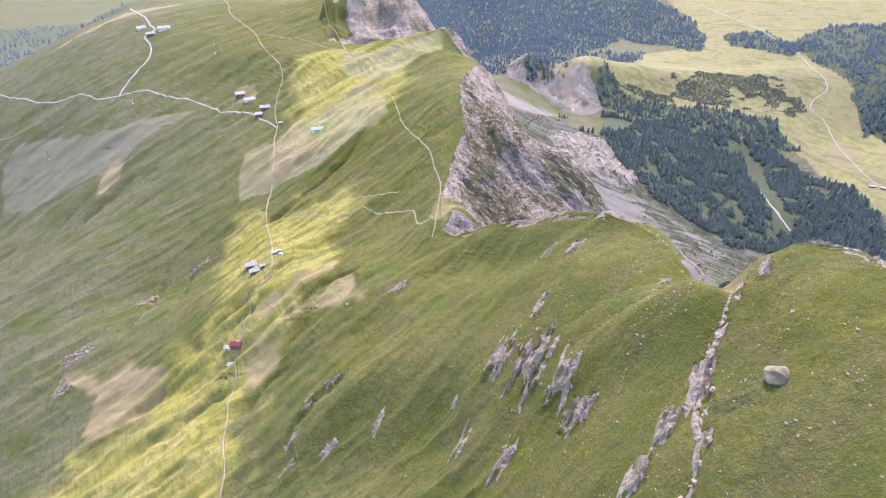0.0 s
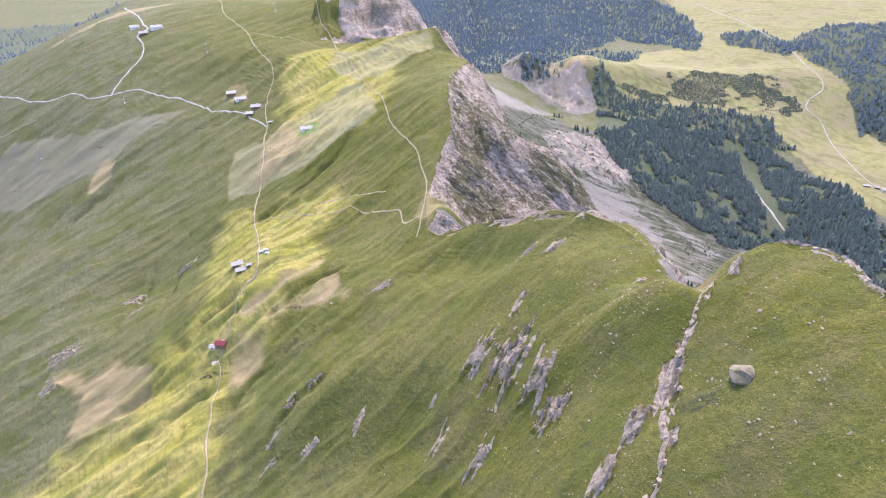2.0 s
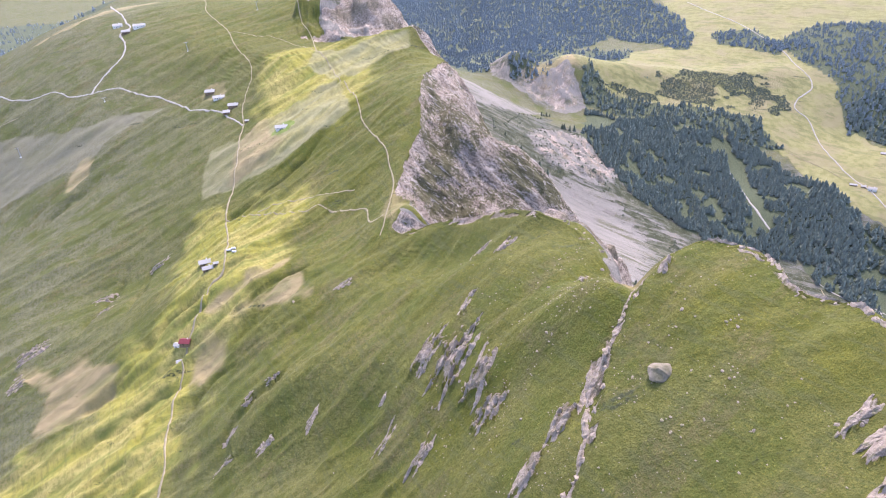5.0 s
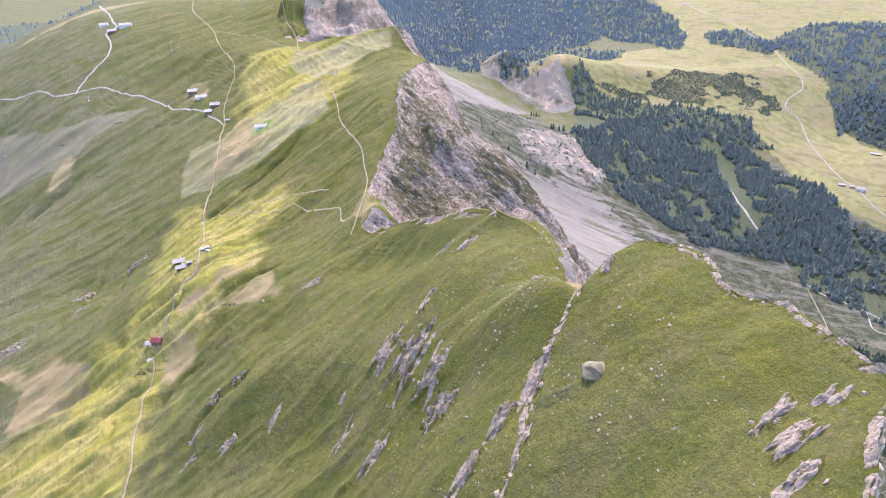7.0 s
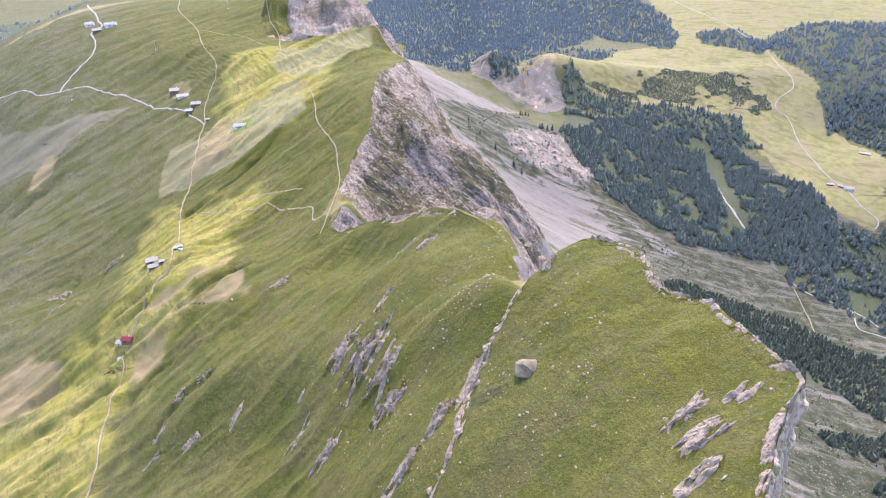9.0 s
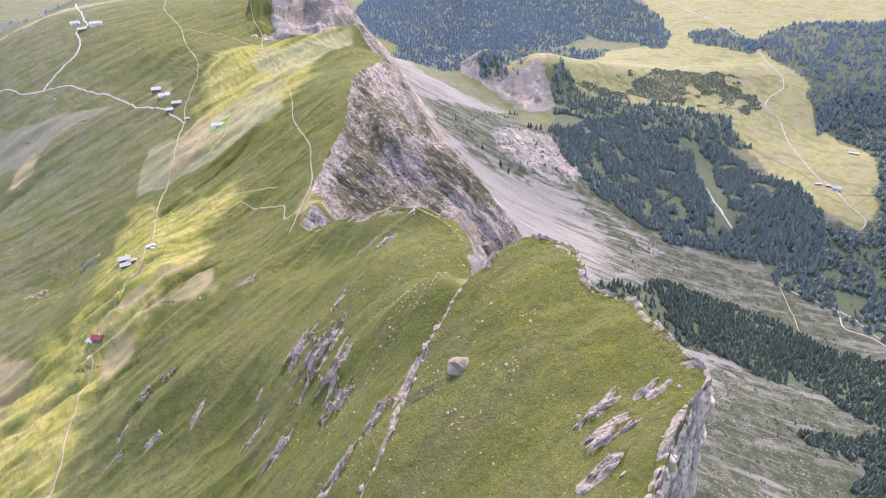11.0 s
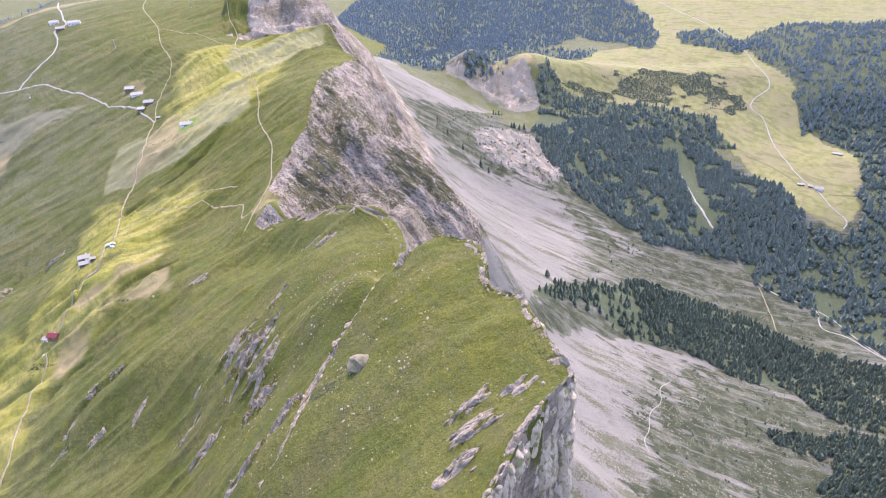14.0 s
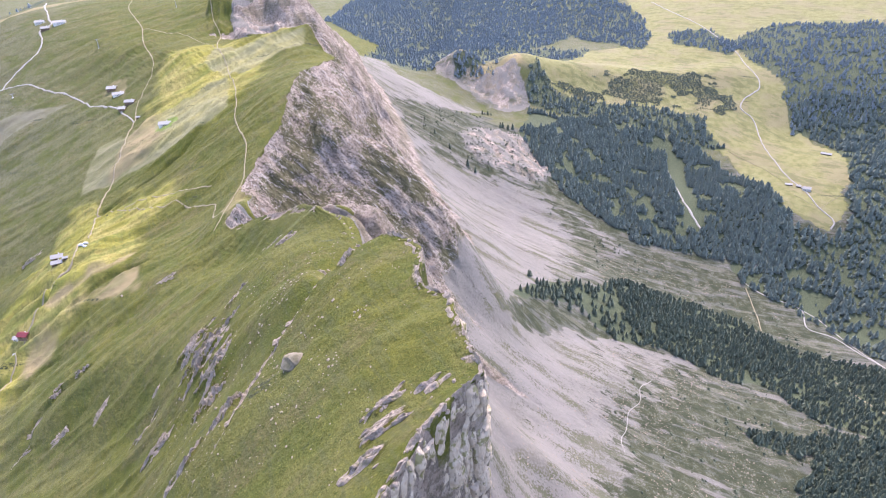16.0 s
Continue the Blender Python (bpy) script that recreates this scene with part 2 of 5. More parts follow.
zone("meadow", (755, 1580), (830, 1515), (875, 1435), (880, 1350), (910, 1315), (920, 1220), (955, 1190), (990, 1160), (1055, 1215), (1070, 1275),
     (1130, 1330), (1165, 1450), (1125, 1515), (1110, 1600), (1300, 1800), (1700, 2200), (2400, 3600), (1400, 3700), (950, 2900), (900, 2350),
     (800, 2120), (640, 2100), (420, 1830), (330, 1740), (520, 1640))
zone("meadow", (720, 1437), (757, 1432), (730, 1319), (722, 1226), (731, 1172), (708, 1160), (695, 1207), (695, 1286), (706, 1391))
zone("strip", (175, 1361), (294, 1510), (401, 1545), (464, 1527), (427, 1454), (311, 1405), (225, 1338))
zone("wood", (-300, 2500), (-300, 4600), (850, 4600), (900, 2860), (925, 2625), (920, 2415), (880, 2180), (800, 2035), (740, 2215), (645, 2385),
     (495, 2180), (385, 2115), (195, 2110), (60, 2150), (-120, 2200))
zone("wood", (-60, 2280), (390, 2145), (660, 2150), (615, 1995), (435, 1835), (170, 1880), (150, 1640), (60, 1580), (-60, 1800))
zone("wood", (945, 2215), (1070, 2185), (1100, 1975), (1050, 1935), (970, 2040), (920, 2090))
zone("wood", (1075, 2035), (1280, 2160), (1500, 2100), (1800, 2000), (1700, 1560), (1380, 1600), (1160, 1595), (1085, 1560), (1130, 1750), (1095, 1890))
zone("wood", (190, 1655), (215, 1690), (250, 1700), (300, 1690), (318, 1700), (300, 1650), (256, 1628), (203, 1611))
zone("wood", (345, 1393), (390, 1563), (492, 1536), (563, 1564), (608, 1557), (659, 1519), (747, 1502), (814, 1465), (847, 1409), (843, 1365),
     (900, 1326), (930, 1216), (905, 1130), (880, 1083), (705, 1092), (565, 1092), (501, 1141), (423, 1191), (388, 1262), (352, 1339))
zone("wood", (1120, 1645), (1110, 1590), (1145, 1525), (1160, 1475), (1150, 1400), (1105, 1315), (1105, 1295), (1065, 1255), (1055, 1185),
     (1020, 1160), (985, 1140), (920, 1185), (875, 1300), (770, 1175), (750, 1075), (755, 1035), (845, 955), (940, 835), (1300, 700), (1700, 1200),
     (1600, 1750), (1380, 1655), (1205, 1705))
zone("wood", (262, 690), (315, 783), (366, 816), (421, 851), (491, 918), (550, 934), (603, 929), (658, 927), (709, 917), (724, 878), (752, 849),
     (786, 832), (844, 826), (926, 815), (1100, 560), (900, 480), (794, 619), (748, 637), (702, 650), (676, 667), (671, 710), (623, 707), (567, 705),
     (539, 730), (495, 738), (446, 725), (403, 735), (382, 763), (347, 763))
zone("wood", (-900, 1290), (-760, 1330), (-700, 1560), (-1500, 2800), (-2400, 3000), (-1900, 2200))
zone("wood", (566, 581), (622, 596), (676, 604), (740, 624), (794, 619), (900, 480), (729, 440), (586, 450), (595, 510), (630, 534), (654, 565),
     (624, 567), (573, 563))
zone("wood", (386, 1653), (430, 1745), (470, 1651), (579, 1644), (675, 1642), (782, 1627), (870, 1601), (850, 1560), (880, 1480), (814, 1475),
     (747, 1512), (659, 1529), (608, 1567), (563, 1574), (492, 1550), (392, 1590))
zone("grey", (-676, 817), (-714, 903), (-691, 936), (-644, 924), (-565, 899), (-379, 886), (-414, 868), (-459, 841), (-486, 812), (-551, 812),
     (-614, 801))
zone("fresh", (-182, 727), (-176, 738), (-165, 742), (-154, 736), (-150, 726), (-157, 716), (-169, 713), (-179, 718))
CLEARINGS = ZONES["meadow"][1:] + ZONES["strip"]


def distance_in(x, y, outline):
    """How far points lie inside an outline (minus: outside)."""
    near = np.full(x.shape, 1e9)
    inside = np.zeros(x.shape, bool)
    for (ax, ay), (bx, by) in zip(outline, outline[1:] + outline[:1]):
        dx, dy = bx - ax, by - ay
        t = np.clip(((x - ax) * dx + (y - ay) * dy) / (dx * dx + dy * dy), 0, 1)
        near = np.minimum(near, (x - ax - t * dx) ** 2 + (y - ay - t * dy) ** 2)
        if dy:
            inside ^= ((ay > y) != (by > y)) & (x < ax + (y - ay) * dx / dy)
    return np.where(inside, 1, -1) * np.sqrt(near)


def cover(kind, x, y, edge=10.0, rough=12.0):
    """How far (0 to 1) a kind of cover, or painted sun, holds at points in plan; its border is ragged."""
    out = np.zeros(x.shape)
    for outline in ZONES[kind]:
        px, py = zip(*outline)
        m = (x > min(px) - 60) & (x < max(px) + 60) & (y > min(py) - 60) & (y < max(py) + 60)
        xs, ys = x[m], y[m]
        d = distance_in(xs, ys, outline) + rough * fractal(xs / 25, ys / 25, 91, 3)
        out[m] = np.maximum(out[m], smooth(-edge, edge, d))
    return out


# rocky places on the pasture: x, y, half length along the fall line, half width, lift
OUTCROPS = []


def outcrop(*row):
    """Adds a rocky place."""
    OUTCROPS.append(row)


outcrop(24, 294, 17, 9, 2.8)
outcrop(38, 274, 24, 12, 3.4)
outcrop(53, 252, 19, 9, 3)
outcrop(57, 229.7, 15, 8, 3.2)
outcrop(18, 230, 15, 5, 2)
outcrop(60, 363, 9, 5, 2.5)
outcrop(75, 348, 9, 5, 2.5)
outcrop(48, 312, 13, 4, 2)
outcrop(-4, 258, 12, 5, 1.5)
outcrop(-117, 338, 9, 4, 2)
outcrop(-98, 347, 7, 3, 2)
outcrop(-97, 299, 9, 4, 1.5)
outcrop(-390, 480, 22, 12, 2.5)
outcrop(-385, 441, 14, 8, 2)
outcrop(-341, 548, 16, 6, 2)
outcrop(85, 190.2, 12, 5, 3.4)
outcrop(68, 174, 12, 5, 3)
outcrop(137, 236, 6, 3, 2.5)
outcrop(112, 282, 7, 5, 2)
outcrop(-50, 415, 10, 3, 1)
outcrop(-60, 300, 10, 3, 1)
outcrop(164, 134, 9, 2, 1.6)
outcrop(165, 124, 9, 4, 1.6)
outcrop(181, 135, 7, 4, 1.3)
outcrop(160, 111, 10, 3, 1.4)
outcrop(-330, 520, 15, 4, 1.4)
outcrop(-289, 582, 16, 4, 1.2)
outcrop(-390, 452, 8, 5, 1.4)
outcrop(-129, 317, 8, 2.5, 1)
outcrop(-128, 298, 8, 3, 1)
outcrop(-7, 287, 6, 2, 1)
# a scarp that runs down from the notch: the plate on its cliff side stands higher
SCARP = [(131, 240), (123, 229), (119, 222), (112, 213), (107, 206), (100, 191), (97, 177), (91, 166), (80, 146)]


def scarp_side(x, y):
    """Distance from the scarp (plus: on the upper side), and where along it."""
    near, side = np.full(x.shape, 1e9), np.zeros(x.shape)
    for (ax, ay), (bx, by) in zip(SCARP, SCARP[1:]):
        dx, dy = bx - ax, by - ay
        t = np.clip(((x - ax) * dx + (y - ay) * dy) / (dx * dx + dy * dy), 0, 1)
        d = np.hypot(x - ax - t * dx, y - ay - t * dy)
        s = np.sign((y - ay) * dx - (x - ax) * dy)
        side = np.where(d < near, s, side)
        near = np.minimum(near, d)
    return near * side


def fall(x, y):
    """Coordinates across and down the fall line of the pasture."""
    return -0.46 * x + 0.89 * y, -0.89 * x - 0.46 * y


def fall_way(x, y):
    """The way down the pasture, as a unit vector in plan: steeper towards the camera near the crest."""
    if x > 140:
        return (-0.9, -0.43)
    return (-0.62, -0.78) if y < 335 and x > -70 else (-0.89, -0.46)


def steps(*spans):
    """Grid lines: spans of (start, end, step), joined."""
    out = []
    for a, b, s in spans:
        out += list(np.arange(a, b, s))
    return np.array(out + [spans[-1][1]], float)


ROW = steps((-900, 0, 60), (0, 60, 6), (60, 300, 1.1), (300, 700, 2.0), (700, 1300, 4), (1300, 2600, 11), (2600, 5200, 65))
COL = steps((-5200, -2000, 160), (-2000, -900, 25), (-900, -450, 6), (-450, -250, 3), (-250, -60, 1.5), (-60, -4, 1.0), (-4, 26, 0.5), (26, 60, 1.2), (60, 260, 2.3), (260, 900, 5),
            (900, 2000, 14), (2000, 5200, 120))
Y, U = np.meshgrid(ROW, COL, indexing="ij")
X = along_u(U, Y)
Z = base_z(U, Y)
LEFT = smooth(4, -4, U)
NEAR = 1 - smooth(900, 1500, Y)
slope = np.hypot(np.gradient(Z, axis=1) / np.gradient(X, axis=1), np.gradient(Z, axis=0) / np.gradient(Y, axis=0))
P, Q = fall(X, Y)
# mask of the painted sunlight, held weak on the near plateau
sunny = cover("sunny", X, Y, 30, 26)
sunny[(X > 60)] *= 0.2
earth = cover("earth", X, Y, 9, 12)
wood = cover("wood", X, Y, 6, 14)
meadow = cover("meadow", X, Y, 5, 8)
pale = cover("pale", X, Y, 10, 8)
debris = cover("debris", X, Y, 55, 45)

grey = cover("grey", X, Y, 10, 8)
fresh = cover("fresh", X, Y, 3, 3)

# the two tops of the far knob
Z += 55 * np.exp(-((X - 214) / 55) ** 2 - ((Y - 1700) / 60) ** 2) + 24 * np.exp(-((X - 372) / 60) ** 2 - ((Y - 1715) / 60) ** 2)

# a hump across the valley meadow
t = np.clip((X - 430) / 570, 0, 1)
Z += 20 * np.exp(-(((X - 430 - 570 * t) / 75) ** 2 + ((Y - 1765 - 40 * t) / 75) ** 2))

# pasture: hollows down the fall line, hummocks, cattle-trodden lumps
side = NEAR * LEFT * smooth(0, 25, -U) * (1 - 0.75 * (1 - smooth(40, 190, -U)) * (1 - smooth(300, 420, Y)))
Z += side * (3.2 + 4.2 * sunny) * (ridged(P / 34 + 0.4 * fractal(P / 60, Q / 60, 5), Q / 170, 11, 3) + 0.2)
Z += side * (1.6 + 1.8 * sunny) * ridged(P / 13 + 0.5 * fractal(P / 30, Q / 40, 7), Q / 55, 21, 3) + side * (0.25 + 0.5 * sunny) * ridged(P / 5, Q / 16, 29, 2) + LEFT * NEAR * (0.75 * fractal(X / 6, Y / 6, 23, 4, 0.7))
Z += (1 - LEFT) * NEAR * 1.2 * fractal(X / 30, Y / 30, 25, 4) + (1 - NEAR) * 5 * fractal(X / 220, Y / 220, 27, 2)

# gullies that water has cut into the pasture


def gully(depth, width, *way):
    """Cuts a V-shaped channel along a way in plan."""
    px, py = zip(*way)
    m = (X > min(px) - 40) & (X < max(px) + 40) & (Y > min(py) - 40) & (Y < max(py) + 40)
    xs, ys = X[m] + 5 * fractal(X[m] / 16, Y[m] / 16, 71, 3), Y[m] + 5 * fractal(X[m] / 16, Y[m] / 16, 73, 3)
    near, where = np.full(xs.shape, 1e9), np.zeros(xs.shape)
    for i, ((ax, ay), (bx, by)) in enumerate(zip(way, way[1:])):
        dx, dy = bx - ax, by - ay
        t = np.clip(((xs - ax) * dx + (ys - ay) * dy) / (dx * dx + dy * dy), 0, 1)
        d = np.hypot(xs - ax - t * dx, ys - ay - t * dy)
        where = np.where(d < near, (i + t) / (len(way) - 1), where)
        near = np.minimum(near, d)
    w = width * (0.8 + 0.9 * where)
    cut = np.clip(1 - near / w, 0, 1) ** 1.3 * smooth(0.0, 0.2, where + 0.05) * (1 - 0.6 * smooth(0.85, 1.0, where))
    Z[m] -= 1.7 * depth * cut


gully(6, 8, (-191, 473), (-203, 465), (-219, 455), (-233, 445), (-249, 436))
gully(2.8, 4.2, (-187, 383), (-202, 382), (-218, 382), (-232, 373), (-247, 363), (-266, 361), (-279, 356))
gully(2.8, 4.2, (-196, 367), (-211, 368), (-218, 358), (-216, 340))
gully(2.8, 4.2, (-180, 476), (-186, 452), (-197, 448), (-210, 433), (-224, 419))
gully(2.8, 4.2, (-87, 464), (-117, 454), (-140, 436), (-158, 432))
gully(2.8, 4.2, (-249, 427), (-267, 409), (-284, 400), (-319, 381))
gully(3.5, 5, (-331, 598), (-332, 543), (-336, 523), (-342, 488))
gully(3.5, 5, (-106, 674), (-157, 633), (-194, 610), (-225, 594))
gully(2.8, 4.2, (-219, 328), (-233, 323), (-244, 314))
gully(2.8, 4.2, (-297, 589), (-298, 547), (-292, 498))
gully(4, 6, (-495, 788), (-533, 747), (-560, 698), (-574, 651))
gully(4, 6, (-428, 798), (-460, 763), (-499, 732), (-520, 689))
gully(2.8, 4.2, (-119, 396), (-148, 385), (-168, 370), (-177, 354))
gully(2.8, 4.2, (-84, 350), (-110, 339), (-126, 322), (-139, 291))

# a bare chute below the notch in the crest
Z -= 16 * np.exp(-((X - 129) / 10) ** 2 - ((Y - 251) / 16) ** 2)

# the scarp and the gully at its foot
sd = scarp_side(X, Y)
reach = (Y > 120) * (Y < 275) * smooth(130, 160, Y) * (1 - smooth(236, 250, Y))
wob = sd + 2.2 * fractal(X / 7, Y / 7, 31, 3)
Z += reach * (3.4 * smooth(-1.5, 1.5, wob) * np.exp(-np.clip(sd, 0, None) / 16) - 1.8 * np.exp(-((wob + 3.5) / 4.5) ** 2))
broad = 5.0 * smooth(188, 200, Y) * (1 - smooth(214, 226, Y))
rock = reach * smooth(-4.0 - broad, -0.5 - broad, wob) * (1 - smooth(0.6, 2.2, wob)) * smooth(-0.3, 0.1, fractal(X / 5, Y / 9, 33, 3))
Z += rock * 1.3 * ridged(P / 3.2, Q / 9, 35, 2)

# outcrops break through the turf as slabs along the fall line
for ox, oy, length, width, lift in OUTCROPS:
    m = np.hypot(X - ox, Y - oy) < length + 12
    dx, dy = fall_way(ox, oy)
    q, p = (X[m] - ox) * dx + (Y[m] - oy) * dy, (X[m] - ox) * -dy + (Y[m] - oy) * dx
    body = 1 - np.hypot(q / length, p / width) + 0.25 * fractal(X[m] / 7, Y[m] / 7, 39, 2)
    slabs = ridged((p + 1.5 * fractal(q / 6, p / 6, 38, 2)) / 3.8, q / 13, 41 + int(ox), 3) * 0.7 + 0.5 * fractal(X[m] / 4, Y[m] / 4, 43, 3)
    r = smooth(0.02, 0.2, slabs + 0.8 * body - 0.48)
    rock[m] = np.maximum(rock[m], 0.62 * r * smooth(-0.25, 0.1, body))
    Z[m] += 1.2 * lift * r * smooth(-0.25, 0.2, body) * (0.55 + 0.6 * np.abs(fractal(X[m] / 2.5, Y[m] / 2.5, 45, 2)))

# rock shows along the edge of the saddle
lip = np.exp(-((U + 0.5) / 5.0) ** 2) * smooth(318, 340, Y) * (1 - smooth(465, 480, Y)) * smooth(-0.15, 0.15, fractal(Y / 11, U / 8, 79, 3))
rock = np.maximum(rock, smooth(0.25, 0.5, lip))
lip *= 0.35
Z += lip * (1.0 + 4.0 * np.abs(fractal(X / 6, Y / 6, 81, 3)))

# a fringe of bare rock along the rim
rim = np.exp(-((U + 1.5) / 3.0) ** 2) * smooth(-0.1, 0.3, fractal(Y / 6, U / 6, 47, 3) - 0.3 * smooth(240, 260, Y)) * NEAR
rock = np.maximum(rock, 0.55 * rim * (U < 1))
Z += rim * 1.2 * np.abs(fractal(X / 2.2, Y / 2.2, 49, 2))

# the near cliff drops sheer below its rim
Z -= 85 * smooth(60, 95, Y) * (1 - smooth(245, 285, Y)) * smooth(0.2, 6.0, U) * (1 - smooth(25, 190, U))

near_face = smooth(70, 90, Y) * (1 - smooth(225, 250, Y)) * smooth(0.5, 3, U) * (1 - smooth(24, 40, U))
bend = Y + 2.5 * fractal(Y / 9, U / 9, 44, 2)
Z += near_face * smooth(180, 192, Y) * (2.6 * ridged(bend / 5.5, U / 16, 46, 3) + 0.9 * fractal(bend / 1.6, U / 3, 48, 2))
X += near_face * smooth(180, 192, Y) * (1.8 * ridged(bend / 4.2, Z / 22, 42, 3) + 0.7 * fractal(bend / 2, Z / 5, 40, 2))

# cliffs: where the ground is steep on the far side of the crest
ledge = 5 * fractal(X / 9, Y / 9, 50, 3) + 4 * smooth(290, 330, Y) * (1 - smooth(480, 520, Y))
right = smooth(-1.0, 1.0, U - np.clip(ledge, -0.5, None))
cliff = right * smooth(0.72, 1.0, slope + 0.22 * fractal(X / 22, Y / 22, 51, 3)) * (1 - smooth(1350, 1500, Y)) * (1 - smooth(230, 330, U + smooth(470, 520, Y) * (1 - smooth(900, 1000, Y)) * (135 + 30 * fractal(X / 30, Y / 30, 52, 3))))
cliff = np.maximum(cliff, right * smooth(490, 520, Y) * (1 - smooth(860, 960, Y)) * (1 - smooth(160, 215, U + 35 * fractal(X / 30, Y / 30, 52, 4))))
crag = cover("crag", X, Y, 8, 14)
Z += crag * (26 * smooth(1030, 1100, Y) + 7 * ridged(X / 24, Y / 40, 58, 4))
cliff = np.maximum(cliff, crag * smooth(-0.3, 0.1, fractal(X / 30, Y / 30, 62, 3) + (X + 130) / 150))
strata = 0.55 * Y - 0.5 * X - 0.8 * Z
face = smooth(500, 540, Y) * (1 - smooth(860, 940, Y))
warp = 14 * fractal(X / 50, Y / 50, 54, 2)
bed = 0.7 * (X + Z) + 7 * fractal(X / 40, Y / 40, 60, 3)
Z += cliff * face * smooth(4, 40, U) * (4 * ridged((strata + warp) / 60, (Y + X) / 120, 56, 4)
                                        + 3.0 * ridged(bed / 15, (X - Z) / 110, 64, 4, 0.6) + 1.6 * fractal(X / 6, Y / 6, 70, 4, 0.65) + 2.5 * (bed / 11 % 1.0) * smooth(-0.2, 0.3, fractal(X / 35, Y / 35, 66, 2)))
foot = np.interp(Y, [300, 350, 470, 500], [14, 95, 110, 500])  # how far out the rock stands bare
cliff = np.maximum(cliff, near_face) * (1 - smooth(foot, foot + 30, U))
Z += cliff * (1 - near_face) * smooth(0, 10, U) * (6.0 * ridged(Y / 26 + X / 60, strata / 30, 53, 5) + 2.4 * fractal(strata / 5, (Y + X) / 14, 55, 3))
X += cliff * (1 - near_face) * smooth(0, 10, U) * ((3.0 + 2.5 * face) * fractal(Y / 9, Z / 26, 57, 3) + 1.6 * fractal(strata / 3.2, Y / 11, 59, 2))
rock = np.maximum(rock, cliff) * (1 - 0.75 * earth * (Y > 430) * (Y < 560) * (X < -5))
scree = np.maximum(np.maximum(crag, cover("scree", X, Y, 8, 16)), right * smooth(0.5, 0.62, slope) * (1 - smooth(1350, 1500, Y)) * (1 - smooth(150, 250, U)))
scree *= (1 - wood) * np.where(Y < 1250, smooth(-0.5, 2.0, U - np.clip(ledge, -0.5, None)), 1.0)
flow = 0.995 * X - 0.1 * Y
Z += scree * (1 - cliff) * (1.1 * ridged((0.1 * X + 0.995 * Y) / 36, flow / 190, 61, 3) + 0.5 * fractal(X / 5, Y / 5, 63, 3))
gullied = sum(smooth(-20, 25, distance_in(X, Y, o)) for o in ZONES["scree"][3:])
rock = np.maximum(rock, np.clip(gullied, 0, 1) * (0.32 + 0.5 * ridged((X + Y) / 22, (X - Y) / 60, 76, 3)))
Z += gullied * (9 * ridged(X / 34, Y / 90, 67, 4) + 5 * ridged((X + Y) / 17, (X - Y) / 70, 74, 3))
Z += debris * 1.4 * np.abs(fractal(X / 7, Y / 7, 65, 3))
Z -= earth * LEFT * 0.5
# on the saddle the rock falls away behind the grass edge
saddle = smooth(340, 362, Y) * (1 - smooth(430, 478, Y)) * smooth(0, 3, U) * (1 - smooth(40, 75, U))
Z -= saddle * np.clip(Z - (np.interp(Y, CY, CZ) + 1.5 * lip + 2.5 * np.abs(fractal(X / 5, Y / 5, 75, 3)) - 0.8 * np.clip(U, 0, None)), 0, None)
# the notch in the rim is ragged
notch = smooth(176, 186, Y) * (1 - smooth(214, 226, Y)) * smooth(-25, -8, U) * (1 - smooth(15, 30, U))
Y = Y + notch * 4.5 * fractal(X / 8, Y / 8, 77, 3)
# a blunt knob of bare rock behind the saddle, and a pinnacle beside the notch
for kx, ky, top, wide, steep in ((119, 422, 530, 24, 0.9), (142, 346, 543, 9, 1.7), (152, 352, 528, 8, 1.5)):
    d = np.hypot((X - kx) * 1.1, Y - ky) + 4 * fractal(X / 12, Y / 12, 68, 3)
    knob = top - 2 * ridged((X + Y) / 13, (X - Y) / 22, 69, 4) - steep * np.clip(d - 0.35 * wide, 0, None) ** 1.25
    stands = (U > 2) * smooth(0, 3, knob - Z)
    Z = np.where(U > 2, np.maximum(Z, knob), Z)
    rock = np.maximum(rock, stands)


debris = np.maximum(debris, 0.9 * smooth(190, 260, U) * (1 - scree) * (1 - meadow) * (1 - smooth(1350, 1480, Y)))
debris *= 1 - 0.8 * wood
# greyer away from the crest: real dull turf, plus haze painted into it
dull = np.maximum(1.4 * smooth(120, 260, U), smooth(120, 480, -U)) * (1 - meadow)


def ground_at(x, y):
    """Height of the ground sheet at a place in plan."""
    u = float(across(np.array([float(x)]), np.array([float(y)]))[0])
    j = int(np.clip(np.searchsorted(ROW, y) - 1, 0, len(ROW) - 2))
    i = int(np.clip(np.searchsorted(COL, u) - 1, 0, len(COL) - 2))
    b, a = (y - ROW[j]) / (ROW[j + 1] - ROW[j]), (u - COL[i]) / (COL[i + 1] - COL[i])
    return float((1 - b) * ((1 - a) * Z[j, i] + a * Z[j, i + 1]) + b * ((1 - a) * Z[j + 1, i] + a * Z[j + 1, i + 1]))


def heights(x, y):
    """The same for many places."""
    u = across(x, y)
    j = np.clip(np.searchsorted(ROW, y) - 1, 0, len(ROW) - 2)
    i = np.clip(np.searchsorted(COL, u) - 1, 0, len(COL) - 2)
    b, a = (y - ROW[j]) / (ROW[j + 1] - ROW[j]), (u - COL[i]) / (COL[i + 1] - COL[i])
    return (1 - b) * ((1 - a) * Z[j, i] + a * Z[j, i + 1]) + b * ((1 - a) * Z[j + 1, i] + a * Z[j + 1, i + 1])


